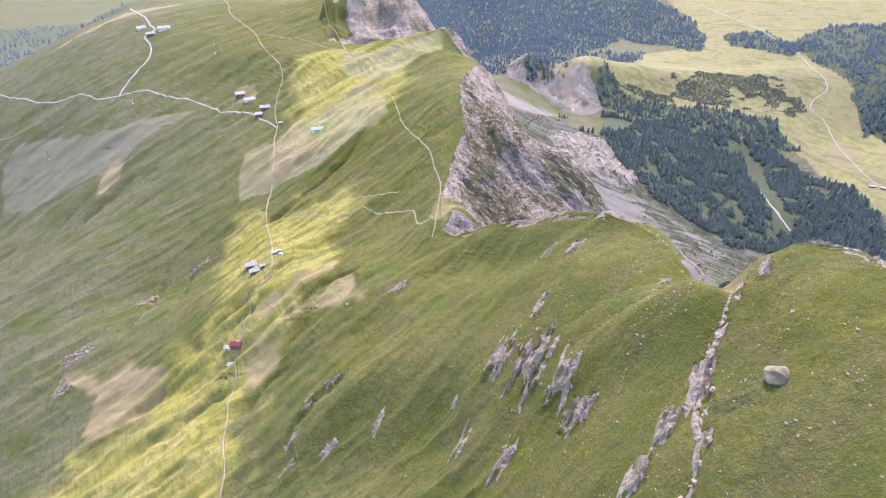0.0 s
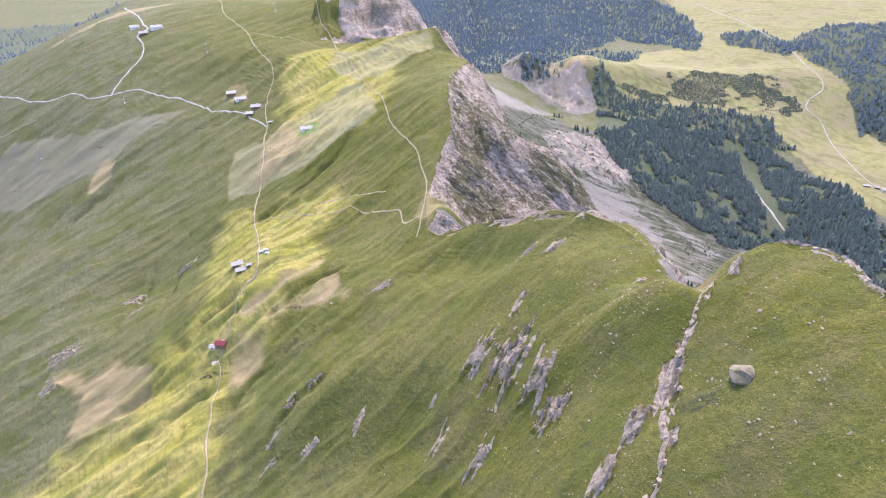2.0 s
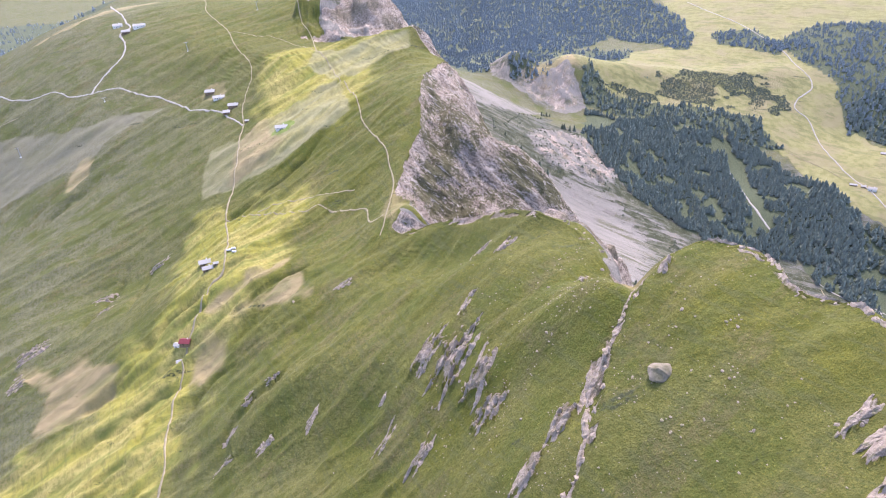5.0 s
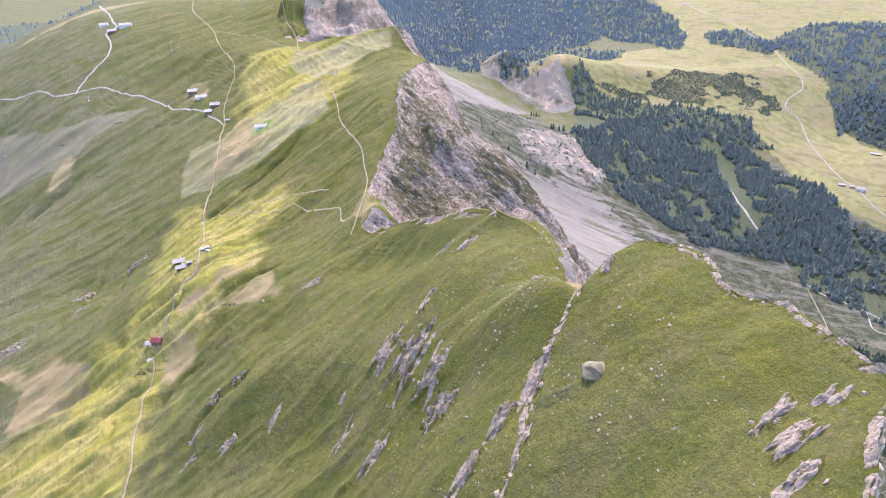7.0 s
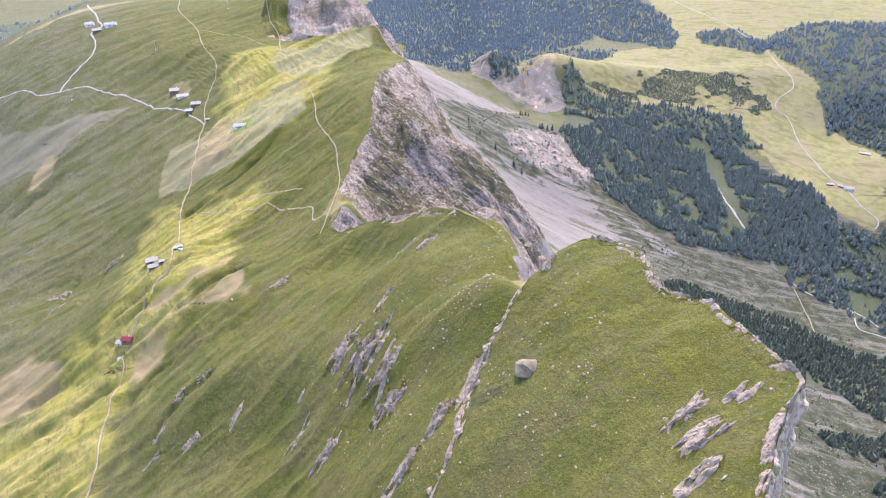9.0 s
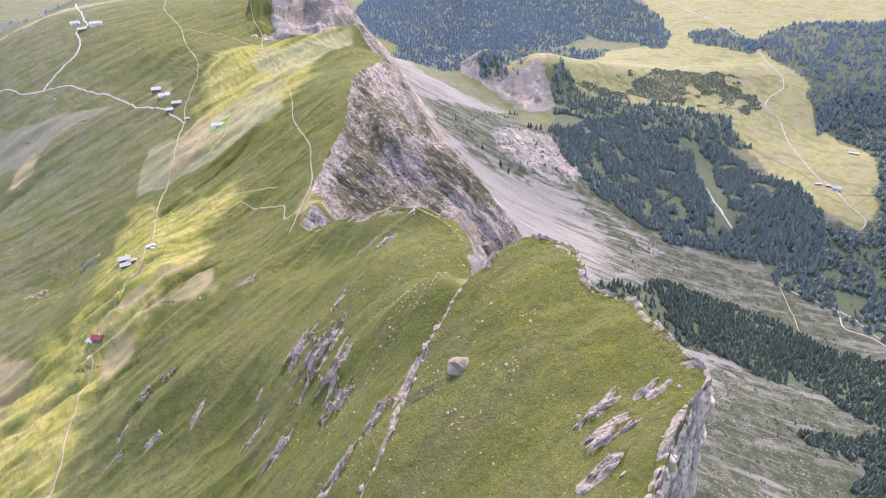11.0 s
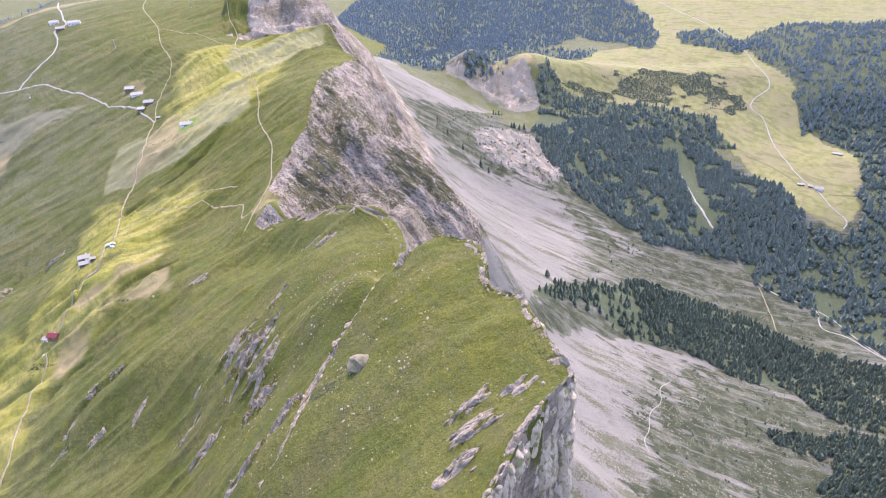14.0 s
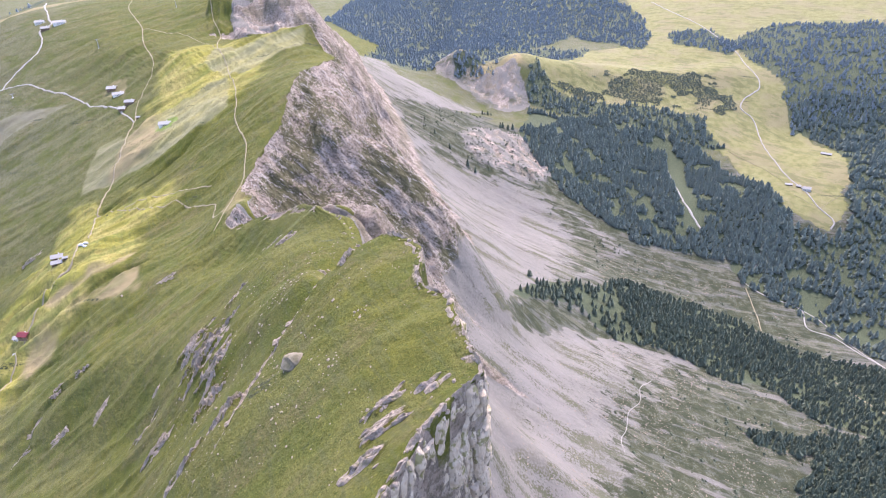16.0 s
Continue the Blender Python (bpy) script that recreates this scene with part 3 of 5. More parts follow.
def mesh_of(name, verts, faces, smooth_shade=False):
    """A mesh from arrays; faces all have the same number of corners."""
    me = bpy.data.meshes.new(name)
    faces = np.asarray(faces, np.int32)
    n = faces.shape[1]
    me.vertices.add(len(verts))
    me.vertices.foreach_set("co", np.asarray(verts, np.float32).ravel())
    me.loops.add(faces.size)
    me.loops.foreach_set("vertex_index", faces.ravel())
    me.polygons.add(len(faces))
    me.polygons.foreach_set("loop_start", np.arange(0, faces.size, n, dtype=np.int32))
    me.polygons.foreach_set("use_smooth", np.full(len(faces), smooth_shade))
    me.update(calc_edges=True)
    return me


k = np.arange(X.size).reshape(X.shape)
quads = np.stack([k[:-1, :-1], k[:-1, 1:], k[1:, 1:], k[1:, :-1]], -1).reshape(-1, 4)
ground = new("ground", mesh_of("ground", np.stack([X, Y, Z], -1).reshape(-1, 3), quads, True))
tagged(ground, "steep green alpine pasture falling away from a rocky ridge crest", "ground", kind="structure")
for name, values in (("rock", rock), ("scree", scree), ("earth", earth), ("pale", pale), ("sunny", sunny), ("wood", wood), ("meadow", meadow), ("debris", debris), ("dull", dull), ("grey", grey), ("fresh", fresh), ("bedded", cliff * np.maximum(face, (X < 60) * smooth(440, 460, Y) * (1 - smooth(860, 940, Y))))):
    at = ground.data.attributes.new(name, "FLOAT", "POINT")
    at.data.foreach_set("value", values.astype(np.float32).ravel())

# ---- materials ----


class Nodes:
    """A small builder for node materials."""

    def __init__(self, name):
        self.mat = bpy.data.materials.new(name)
        self.mat.use_nodes = True
        self.nt = self.mat.node_tree
        self.bsdf = self.nt.nodes["Principled BSDF"]
        self.co = self.nt.nodes.new("ShaderNodeTexCoord").outputs["Object"]

    def put(self, value, socket):
        if isinstance(value, bpy.types.NodeSocket):
            self.nt.links.new(value, socket)
        elif isinstance(value, tuple) and len(value) == 3 and socket.type == "RGBA":
            socket.default_value = (*value, 1)
        else:
            socket.default_value = value

    def noise(self, scale, detail=5.0, rough=0.55, stretch=None, co=None):
        n = self.nt.nodes.new("ShaderNodeTexNoise")
        n.inputs["Scale"].default_value, n.inputs["Detail"].default_value, n.inputs["Roughness"].default_value = scale, detail, rough
        source = co or self.co
        if stretch:
            m = self.nt.nodes.new("ShaderNodeMapping")
            m.vector_type = "TEXTURE"
            m.inputs["Rotation"].default_value, m.inputs["Scale"].default_value = [radians(a) for a in stretch[0]], [1 / a for a in stretch[1]]
            self.nt.links.new(source, m.inputs["Vector"])
            source = m.outputs["Vector"]
        self.nt.links.new(source, n.inputs["Vector"])
        return n.outputs["Fac"]

    def maths(self, op, a, b=0.0, c=0.0):
        n = self.nt.nodes.new("ShaderNodeMath")
        n.operation = op
        for v, s in zip((a, b, c), n.inputs):
            self.put(v, s)
        return n.outputs[0]

    def ramp(self, value, low, high, to_low=0.0, to_high=1.0):
        n = self.nt.nodes.new("ShaderNodeMapRange")
        n.interpolation_type = "SMOOTHSTEP"
        for v, s in zip((value, low, high, to_low, to_high), n.inputs):
            self.put(v, s)
        return n.outputs[0]

    def mix(self, f, a, b):
        n = self.nt.nodes.new("ShaderNodeMix")
        n.data_type = "RGBA"
        self.put(f, n.inputs[0]), self.put(a, n.inputs[6]), self.put(b, n.inputs[7])
        return n.outputs[2]

    def attribute(self, name):
        n = self.nt.nodes.new("ShaderNodeAttribute")
        n.attribute_name = name
        return n.outputs["Fac"]

    def random(self):
        return self.nt.nodes.new("ShaderNodeObjectInfo").outputs["Random"]

    def island(self):
        return self.nt.nodes.new("ShaderNodeNewGeometry").outputs["Random Per Island"]

    def bump(self, height, strength, distance):
        n = self.nt.nodes.new("ShaderNodeBump")
        n.inputs["Strength"].default_value, n.inputs["Distance"].default_value = strength, distance
        self.nt.links.new(height, n.inputs["Height"])
        self.nt.links.new(n.outputs["Normal"], self.bsdf.inputs["Normal"])

    def done(self, colour, roughness=0.9, metallic=0.0, specular=0.3):
        self.put(colour, self.bsdf.inputs["Base Color"])
        self.put(roughness, self.bsdf.inputs["Roughness"])
        self.put(metallic, self.bsdf.inputs["Metallic"])
        self.put(specular, self.bsdf.inputs["Specular IOR Level"])
        return self.mat


ROCK_LIGHT, ROCK_MID, ROCK_DARK = (0.37, 0.306, 0.25), (0.29, 0.236, 0.192), (0.12, 0.10, 0.078)


def ground_material():
    n = Nodes("alpine_ground")
    broad, patch, fine, tuft = n.noise(0.012, 4), n.noise(0.06, 5), n.noise(0.45, 6, 0.65), n.noise(1.6, 4, 0.7)
    streak = n.noise(0.05, 6, 0.6, stretch=((0, 0, 28), (0.25, 1.0, 0.25)))
    edge = n.maths("MULTIPLY_ADD", fine, 0.5, -0.25)

    def part(name, low=0.35, high=0.65, wobble=None):
        return n.ramp(n.maths("ADD", n.attribute(name), wobble or edge), low, high)

    # turf
    fold = n.noise(0.10, 7, 0.62, stretch=((0, 0, 28), (0.16, 1.0, 0.3)))
    grass = n.mix(n.ramp(patch, 0.35, 0.65), (0.069, 0.074, 0.009), (0.107, 0.104, 0.016))
    grass = n.mix(n.ramp(streak, 0.42, 0.66, 0, 0.6), grass, (0.142, 0.125, 0.042))
    grass = n.mix(n.ramp(broad, 0.40, 0.62, 0, 0.65), grass, (0.115, 0.112, 0.034))
    # duller turf, with distance haze put into its grey
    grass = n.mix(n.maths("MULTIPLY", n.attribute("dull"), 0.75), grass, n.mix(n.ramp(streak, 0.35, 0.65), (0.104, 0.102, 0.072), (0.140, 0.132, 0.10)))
    grass = n.mix(n.ramp(n.noise(0.028, 5, 0.6), 0.48, 0.60, 0, 0.6), grass, (0.062, 0.078, 0.011))
    heath = n.noise(0.045, 6, 0.7, stretch=((0, 0, 28), (0.4, 1.0, 0.5)))
    grass = n.mix(n.ramp(heath, 0.53, 0.62, 0, 0.6), grass, (0.122, 0.098, 0.048))
    grass = n.mix(n.ramp(fold, 0.5, 0.68, 0, 0.35), grass, (0.055, 0.068, 0.025))
    grass = n.mix(n.ramp(tuft, 0.42, 0.70, 0, 0.75), grass, (0.042, 0.058, 0.012))
    grass = n.mix(n.ramp(n.noise(0.9, 4, 0.6), 0.57, 0.66, 0, 0.6), grass, (0.17, 0.16, 0.034))
    grass = n.mix(n.ramp(n.noise(0.30, 6, 0.65), 0.50, 0.58, 0, 0.6), grass, (0.066, 0.068, 0.014))
    grass = n.mix(n.ramp(n.noise(0.7, 3, 0.6), 0.58, 0.64, 0, 0.6), grass, (0.040, 0.052, 0.010))
    trod = n.noise(0.34, 5, 0.6, stretch=((0, 0, 117), (0.12, 1.0, 0.3)))
    grass = n.mix(n.ramp(trod, 0.52, 0.62, 0, 0.45), grass, (0.07, 0.075, 0.03))
    # sunlight put into the turf's base colour as a brighter yellow-green
    painted_sun = n.mix(n.ramp(streak, 0.38, 0.66), (0.228, 0.206, 0.040), (0.305, 0.252, 0.085))
    painted_sun = n.mix(n.ramp(fold, 0.48, 0.66, 0, 0.75), painted_sun, (0.13, 0.15, 0.035))
    painted_sun = n.mix(n.ramp(n.noise(0.30, 6, 0.65), 0.48, 0.62, 0, 0.6), painted_sun, (0.14, 0.15, 0.035))
    painted_sun = n.mix(n.ramp(trod, 0.52, 0.62, 0, 0.4), painted_sun, (0.13, 0.12, 0.04))
    painted_sun = n.mix(n.ramp(tuft, 0.45, 0.75, 0, 0.4), painted_sun, (0.12, 0.14, 0.03))
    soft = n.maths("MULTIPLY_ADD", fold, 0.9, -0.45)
    grass = n.mix(part("sunny", 0.1, 0.9, soft), grass, painted_sun)
    mown = n.mix(n.ramp(fine, 0.3, 0.7), (0.26, 0.235, 0.14), (0.20, 0.19, 0.105))
    grass = n.mix(n.maths("MULTIPLY", part("pale", 0.3, 0.7), n.ramp(streak, 0.38, 0.62, 0.75, 0.35)), grass, mown)
    grass = n.mix(n.maths("MULTIPLY", part("grey", 0.3, 0.7), n.ramp(streak, 0.35, 0.6, 0.7, 0.45)), grass, (0.175, 0.16, 0.115))
    grass = n.mix(n.maths("MULTIPLY", part("fresh", 0.3, 0.7), 0.8), grass, (0.13, 0.19, 0.04))
    field = n.mix(n.ramp(patch, 0.35, 0.7), (0.19, 0.178, 0.078), (0.135, 0.133, 0.05))
    field = n.mix(n.ramp(broad, 0.45, 0.62, 0, 0.7), field, (0.185, 0.158, 0.088))
    field = n.mix(n.ramp(n.noise(0.05, 6, 0.65, stretch=((0, 0, -35), (0.3, 1.0, 1.0))), 0.52, 0.60, 0, 0.55), field, (0.095, 0.10, 0.04))
    grass = n.mix(part("meadow"), grass, field)
    floor = n.mix(n.ramp(fine, 0.35, 0.7), (0.048, 0.060, 0.036), (0.080, 0.094, 0.05))
    grass = n.mix(part("wood"), grass, floor)
    soil = n.mix(n.ramp(streak, 0.35, 0.7), (0.262, 0.203, 0.108), (0.205, 0.165, 0.085))
    soil = n.mix(n.ramp(fold, 0.52, 0.66, 0, 0.45), soil, (0.17, 0.17, 0.07))
    grass = n.mix(n.maths("MULTIPLY", part("earth", 0.2, 0.8, soft), n.ramp(streak, 0.40, 0.60, 0.9, 0.5)), grass, soil)
    # loose stone
    gravel = n.mix(n.ramp(fine, 0.3, 0.7), (0.184, 0.170, 0.147), (0.144, 0.133, 0.114))
    run = n.noise(0.05, 8, 0.62, stretch=((0, 0, -6), (0.10, 1.0, 0.3)))
    gravel = n.mix(n.ramp(n.noise(0.16, 7, 0.7, stretch=((0, 0, -6), (0.1, 1.0, 0.3))), 0.55, 0.62, 0, 0.5), gravel, (0.105, 0.10, 0.085))
    gravel = n.mix(n.ramp(run, 0.42, 0.66, 0, 0.7), gravel, (0.142, 0.128, 0.115))
    gravel = n.mix(n.ramp(n.noise(0.22, 5, 0.6, stretch=((0, 0, -6), (0.12, 1.0, 0.3))), 0.55, 0.7, 0, 0.5), gravel, (0.212, 0.194, 0.176))
    gravel = n.mix(n.ramp(broad, 0.45, 0.65, 0, 0.5), gravel, (0.195, 0.177, 0.160))
    tussock = n.ramp(n.maths("ADD", n.maths("MULTIPLY", run, 0.7), n.maths("MULTIPLY", fine, 0.5)), 0.62, 0.68)
    gravel = n.mix(n.maths("MULTIPLY", tussock, n.ramp(broad, 0.36, 0.52)), gravel, (0.083, 0.086, 0.050))
    gravel = n.mix(n.ramp(n.noise(1.1, 5, 0.7), 0.5, 0.68, 0, 0.45), gravel, (0.115, 0.107, 0.10))
    wob = n.maths("MULTIPLY_ADD", streak, 1.1, -0.55)
    ground_colour = n.mix(part("scree", 0.35, 0.6, wob), grass, gravel)
    strewn = n.ramp(n.maths("ADD", fine, n.maths("MULTIPLY", patch, 0.6)), 0.86, 0.95)
    thin = n.maths("ADD", n.maths("MULTIPLY_ADD", n.noise(0.09, 8, 0.6, stretch=((0, 0, -6), (0.1, 1.0, 0.4))), 3.4, -2.5), n.maths("MULTIPLY", fine, 1.2))
    rough_turf = n.mix(n.ramp(patch, 0.35, 0.65), (0.032, 0.038, 0.020), (0.056, 0.059, 0.032))
    rough_turf = n.mix(n.ramp(fine, 0.45, 0.7, 0, 0.7), rough_turf, (0.04, 0.05, 0.026))
    held = n.ramp(n.attribute("scree"), 0.3, 0.9, 0.8, 0.2)
    ground_colour = n.mix(n.maths("MULTIPLY", part("debris", 0.3, 0.6), held), ground_colour, (0.084, 0.085, 0.076))
    ground_colour = n.mix(part("debris", 0.30, 0.62, thin), ground_colour, rough_turf)
    ground_colour = n.mix(n.maths("MULTIPLY", part("debris"), n.ramp(run, 0.54, 0.60, 0, 0.75)), ground_colour, gravel)
    ground_colour = n.mix(n.maths("MULTIPLY", part("debris"), n.maths("MULTIPLY", strewn, 0.3)), ground_colour, (0.26, 0.245, 0.235))
    # standing rock
    bedded = n.ramp(n.attribute("bedded"), 0.2, 0.7)
    ribs, beds = ((0, 0, 51), (0.25, 1.0, 0.45)), ((0, 45, 0), (0.3, 0.7, 1.2))

    def grain(scale, rough):
        """Streaks down the ribs of the outcrops, or along the beds of the summit's face."""
        return n.mix(bedded, n.noise(scale, 7, rough, stretch=ribs), n.noise(scale, 7, rough, stretch=beds))

    layer, crack = grain(0.14, 0.7), grain(0.45, 0.75)
    stone = n.mix(n.ramp(layer, 0.40, 0.56), ROCK_MID, ROCK_LIGHT)
    stone = n.mix(n.ramp(patch, 0.46, 0.58, 0, 0.8), stone, (0.235, 0.185, 0.145))
    darker = n.ramp(bedded, 0.0, 1.0, 0.55, 0.78)
    stone = n.mix(n.maths("MULTIPLY", darker, n.ramp(n.noise(0.42, 5, 0.75), 0.53, 0.56)), stone, ROCK_DARK)
    stone = n.mix(n.maths("MULTIPLY", darker, n.ramp(crack, 0.54, 0.57)), stone, (0.095, 0.08, 0.06))
    turf_film = n.mix(n.ramp(fine, 0.4, 0.6), (0.058, 0.058, 0.026), (0.10, 0.095, 0.045))
    speck = n.maths("ADD", n.noise(0.022, 4, 0.6), n.maths("MULTIPLY", n.noise(0.36, 6, 0.8), 0.8))
    stone = n.mix(n.maths("MULTIPLY", n.ramp(speck, 0.90, 0.945, 0, 0.9), n.ramp(bedded, 0.0, 1.0, 0.5, 1.0)), stone, turf_film)
    worn = n.ramp(n.noise(0.30, 6, 0.8, stretch=((0, 40, 0), (0.12, 0.5, 1.3))), 0.565, 0.585, 0, 0.85)
    stone = n.mix(n.maths("MULTIPLY", bedded, worn), stone, (0.36, 0.325, 0.295))
    ground_colour = n.mix(part("rock", 0.4, 0.6), ground_colour, stone)
    relief = n.maths("ADD", n.maths("MULTIPLY", fine, 1.0), n.maths("ADD", n.maths("MULTIPLY", tuft, 0.5), n.maths("MULTIPLY", n.maths("MULTIPLY", crack, -4.0), n.attribute("rock"))))
    n.bump(relief, 1.0, 1.1)
    return n.done(ground_colour, 0.95, specular=0.15)


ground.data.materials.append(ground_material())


def plain(name, low, high, scale, roughness=0.85, stretch=None, bump=0.0, metallic=0.0, per=""):
    """A surface that varies between two colours, by grain and by piece."""
    n = Nodes(name)
    grain = n.noise(scale, 6, 0.6, stretch=stretch)
    f = n.ramp(grain, 0.3, 0.7)
    if per == "object":
        f = n.maths("ADD", n.maths("MULTIPLY", f, 0.5), n.maths("MULTIPLY", n.random(), 0.5))
    elif per == "island":
        f = n.maths("ADD", n.maths("MULTIPLY", f, 0.4), n.maths("MULTIPLY", n.island(), 0.6))
    if bump:
        n.bump(n.noise(scale * 3, 5, 0.65), 0.7, bump)
    return n.done(n.mix(f, low, high), roughness, metallic, 0.25)


def stone_material():
    n = Nodes("limestone")
    patch, fine = n.noise(0.25, 5), n.noise(1.4, 6, 0.65)
    c = n.mix(n.ramp(fine, 0.32, 0.62), (0.19, 0.150, 0.117), (0.275, 0.228, 0.184))
    c = n.mix(n.ramp(patch, 0.5, 0.72, 0, 0.55), c, (0.29, 0.225, 0.17))
    c = n.mix(n.ramp(n.noise(0.7, 6, 0.7), 0.50, 0.64, 0, 0.8), c, ROCK_DARK)
    c = n.mix(n.ramp(n.noise(0.5, 4), 0.54, 0.64, 0, 0.7), c, (0.16, 0.15, 0.085))
    n.bump(fine, 0.9, 0.5)
    return n.done(c, 0.92, specular=0.2)


def cliff_material():
    n = Nodes("pale_cliff_rock")
    flute = n.noise(0.8, 6, 0.65, stretch=((0, 0, 0), (1.0, 1.0, 0.28)))
    c = n.mix(n.ramp(n.noise(0.3, 6, 0.6), 0.35, 0.65), (0.345, 0.278, 0.205), (0.44, 0.365, 0.28))
    c = n.mix(n.ramp(flute, 0.55, 0.63, 0, 0.75), c, (0.13, 0.108, 0.08))
    c = n.mix(n.ramp(n.noise(0.22, 5, 0.6), 0.54, 0.62, 0, 0.8), c, (0.15, 0.145, 0.05))
    n.bump(flute, 1.0, 0.6)
    return n.done(c, 0.92, specular=0.15)


STONE, CLIFF_STONE = stone_material(), cliff_material()
LICHEN_STONE = plain("lichened_stone", (0.085, 0.08, 0.045), (0.21, 0.175, 0.135), 0.9, 0.95, bump=0.5)
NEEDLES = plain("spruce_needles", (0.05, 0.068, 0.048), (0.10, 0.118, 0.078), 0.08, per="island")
# the next two are paler and bluer: distance haze painted into the needles
SLOPE_HAZE_NEEDLES = plain("valley_haze_needles", (0.082, 0.106, 0.092), (0.142, 0.164, 0.128), 0.05, per="island")
FAR_HAZE_NEEDLES = plain("far_haze_needles", (0.135, 0.162, 0.17), (0.175, 0.203, 0.205), 0.02, per="island")
DWARF_PINE = plain("dwarf_pine_needles", (0.06, 0.075, 0.05), (0.11, 0.125, 0.08), 0.2, per="island")
BARK = plain("bark", (0.10, 0.075, 0.055), (0.19, 0.15, 0.12), 2.0)
GRAVEL = plain("track_gravel", (0.21, 0.195, 0.172), (0.30, 0.28, 0.25), 0.3, bump=0.1)
TRAIL = plain("trodden_earth", (0.185, 0.155, 0.095), (0.26, 0.22, 0.145), 0.25, bump=0.1)
SHINGLE = plain("grey_larch_shingle", (0.23, 0.22, 0.205), (0.35, 0.335, 0.31), 1.5, 0.8, bump=0.05, per="object")
RED_METAL = plain("red_sheet_roof", (0.11, 0.018, 0.022), (0.16, 0.03, 0.035), 0.8, 0.55, per="object")
LARCH = plain("weathered_larch_boards", (0.11, 0.075, 0.05), (0.21, 0.15, 0.10), 1.2, 0.85, stretch=((0, 0, 0), (0.2, 0.2, 3.0)), bump=0.04)
WHITEWASH = plain("white_render", (0.50, 0.48, 0.45), (0.66, 0.65, 0.62), 0.7, 0.9)
DARK_BOARD = plain("dark_shutter_wood", (0.05, 0.032, 0.02), (0.09, 0.06, 0.04), 2.0)
STEEL = plain("galvanised_steel", (0.20, 0.21, 0.21), (0.32, 0.33, 0.33), 1.0, 0.5, metallic=0.6)
PANE = plain("window_glass", (0.03, 0.035, 0.04), (0.06, 0.07, 0.08), 1.0, 0.08)
POST = plain("grey_fence_wood", (0.16, 0.13, 0.10), (0.27, 0.23, 0.19), 2.0)
PAINT = plain("white_vehicle_paint", (0.55, 0.55, 0.55), (0.65, 0.65, 0.65), 0.5, 0.3)
RUBBER = plain("black_rubber", (0.02, 0.02, 0.02), (0.035, 0.035, 0.035), 2.0)

# ---- helpers for things ----


def part(name, bm, material, parent=None, label="", smooth_shade=False):
    """Links a bmesh as one mesh object, under a thing or a part."""
    me = bpy.data.meshes.new(name)
    bm.to_mesh(me)
    bm.free()
    for f in me.polygons:
        f.use_smooth = smooth_shade
    me.materials.append(material)
    ob = new(name, me)
    if parent:
        ob.parent = parent
    if label:
        tagged(ob, label)
    return ob


def box(bm, size, at, turn=0.0):
    m = Matrix.Translation(at) @ Matrix.Rotation(turn, 4, "Z") @ Matrix.Diagonal((*size, 1))
    return bmesh.ops.create_cube(bm, size=1, matrix=m)["verts"]


def boxed(size, at, turn=0.0):
    bm = bmesh.new()
    box(bm, size, at, turn)
    return bm


def rod(a, b, r1, r2, sides=6):
    """A tapered bar from a to b."""
    bm = bmesh.new()
    a, b = Vector(a), Vector(b)
    m = Matrix.Translation((a + b) / 2) @ (b - a).to_track_quat("Z", "Y").to_matrix().to_4x4()
    bmesh.ops.create_cone(bm, cap_ends=True, segments=sides, radius1=r1, radius2=r2, depth=(b - a).length, matrix=m)
    return bm


def holder(name, x, y, turn=0.0, sink=0.0):
    ob = new(name)
    ob.empty_display_size = 0.5
    ob.matrix_world = Matrix.Translation((x, y, ground_at(x, y) - sink)) @ Matrix.Rotation(radians(turn), 4, "Z")
    return ob


# ---- roads, trails and the stream bed ----


def ribbon(name, knots, width, material, label, category, lift=0.3, step=2.5):
    """A strip draped over the ground along a line in plan."""
    p = np.array(knots, float)
    d = np.concatenate([[0], np.cumsum(np.hypot(*np.diff(p, axis=0).T))])
    s = np.arange(0, d[-1], step)
    m = tangents(d, p, 0)
    i, b = basis(d, s)
    c = b[0][:, None] * p[i] + b[1][:, None] * m[i] + b[2][:, None] * p[i + 1] + b[3][:, None] * m[i + 1]
    way = np.gradient(c, axis=0)
    way /= np.hypot(*way.T)[:, None]
    side = np.stack([-way[:, 1], way[:, 0]], -1)
    c = c + side * (0.5 * width * fractal(s / 17, s * 0, 71, 2))[:, None]
    half = 0.5 * width * (1 + 0.35 * fractal(s / 6, s * 0 + 3, 73, 3))
    rows = []
    for f, drop in ((-1.15, -0.5), (-0.8, 0.7), (0, 1.0), (0.8, 0.7), (1.15, -0.5)):
        q = c + side * (f * half)[:, None]
        rows.append(np.stack([q[:, 0], q[:, 1], heights(q[:, 0], q[:, 1]) + lift * drop], -1))
    v = np.stack(rows, 1)
    k = np.arange(len(s) * 5).reshape(len(s), 5)
    quads = np.stack([k[:-1, :-1], k[:-1, 1:], k[1:, 1:], k[1:, :-1]], -1).reshape(-1, 4)
    ob = new(name, mesh_of(name, v.reshape(-1, 3), quads[:, ::-1], True))
    ob.data.materials.append(material)
    return tagged(ob, label, category, kind="structure")


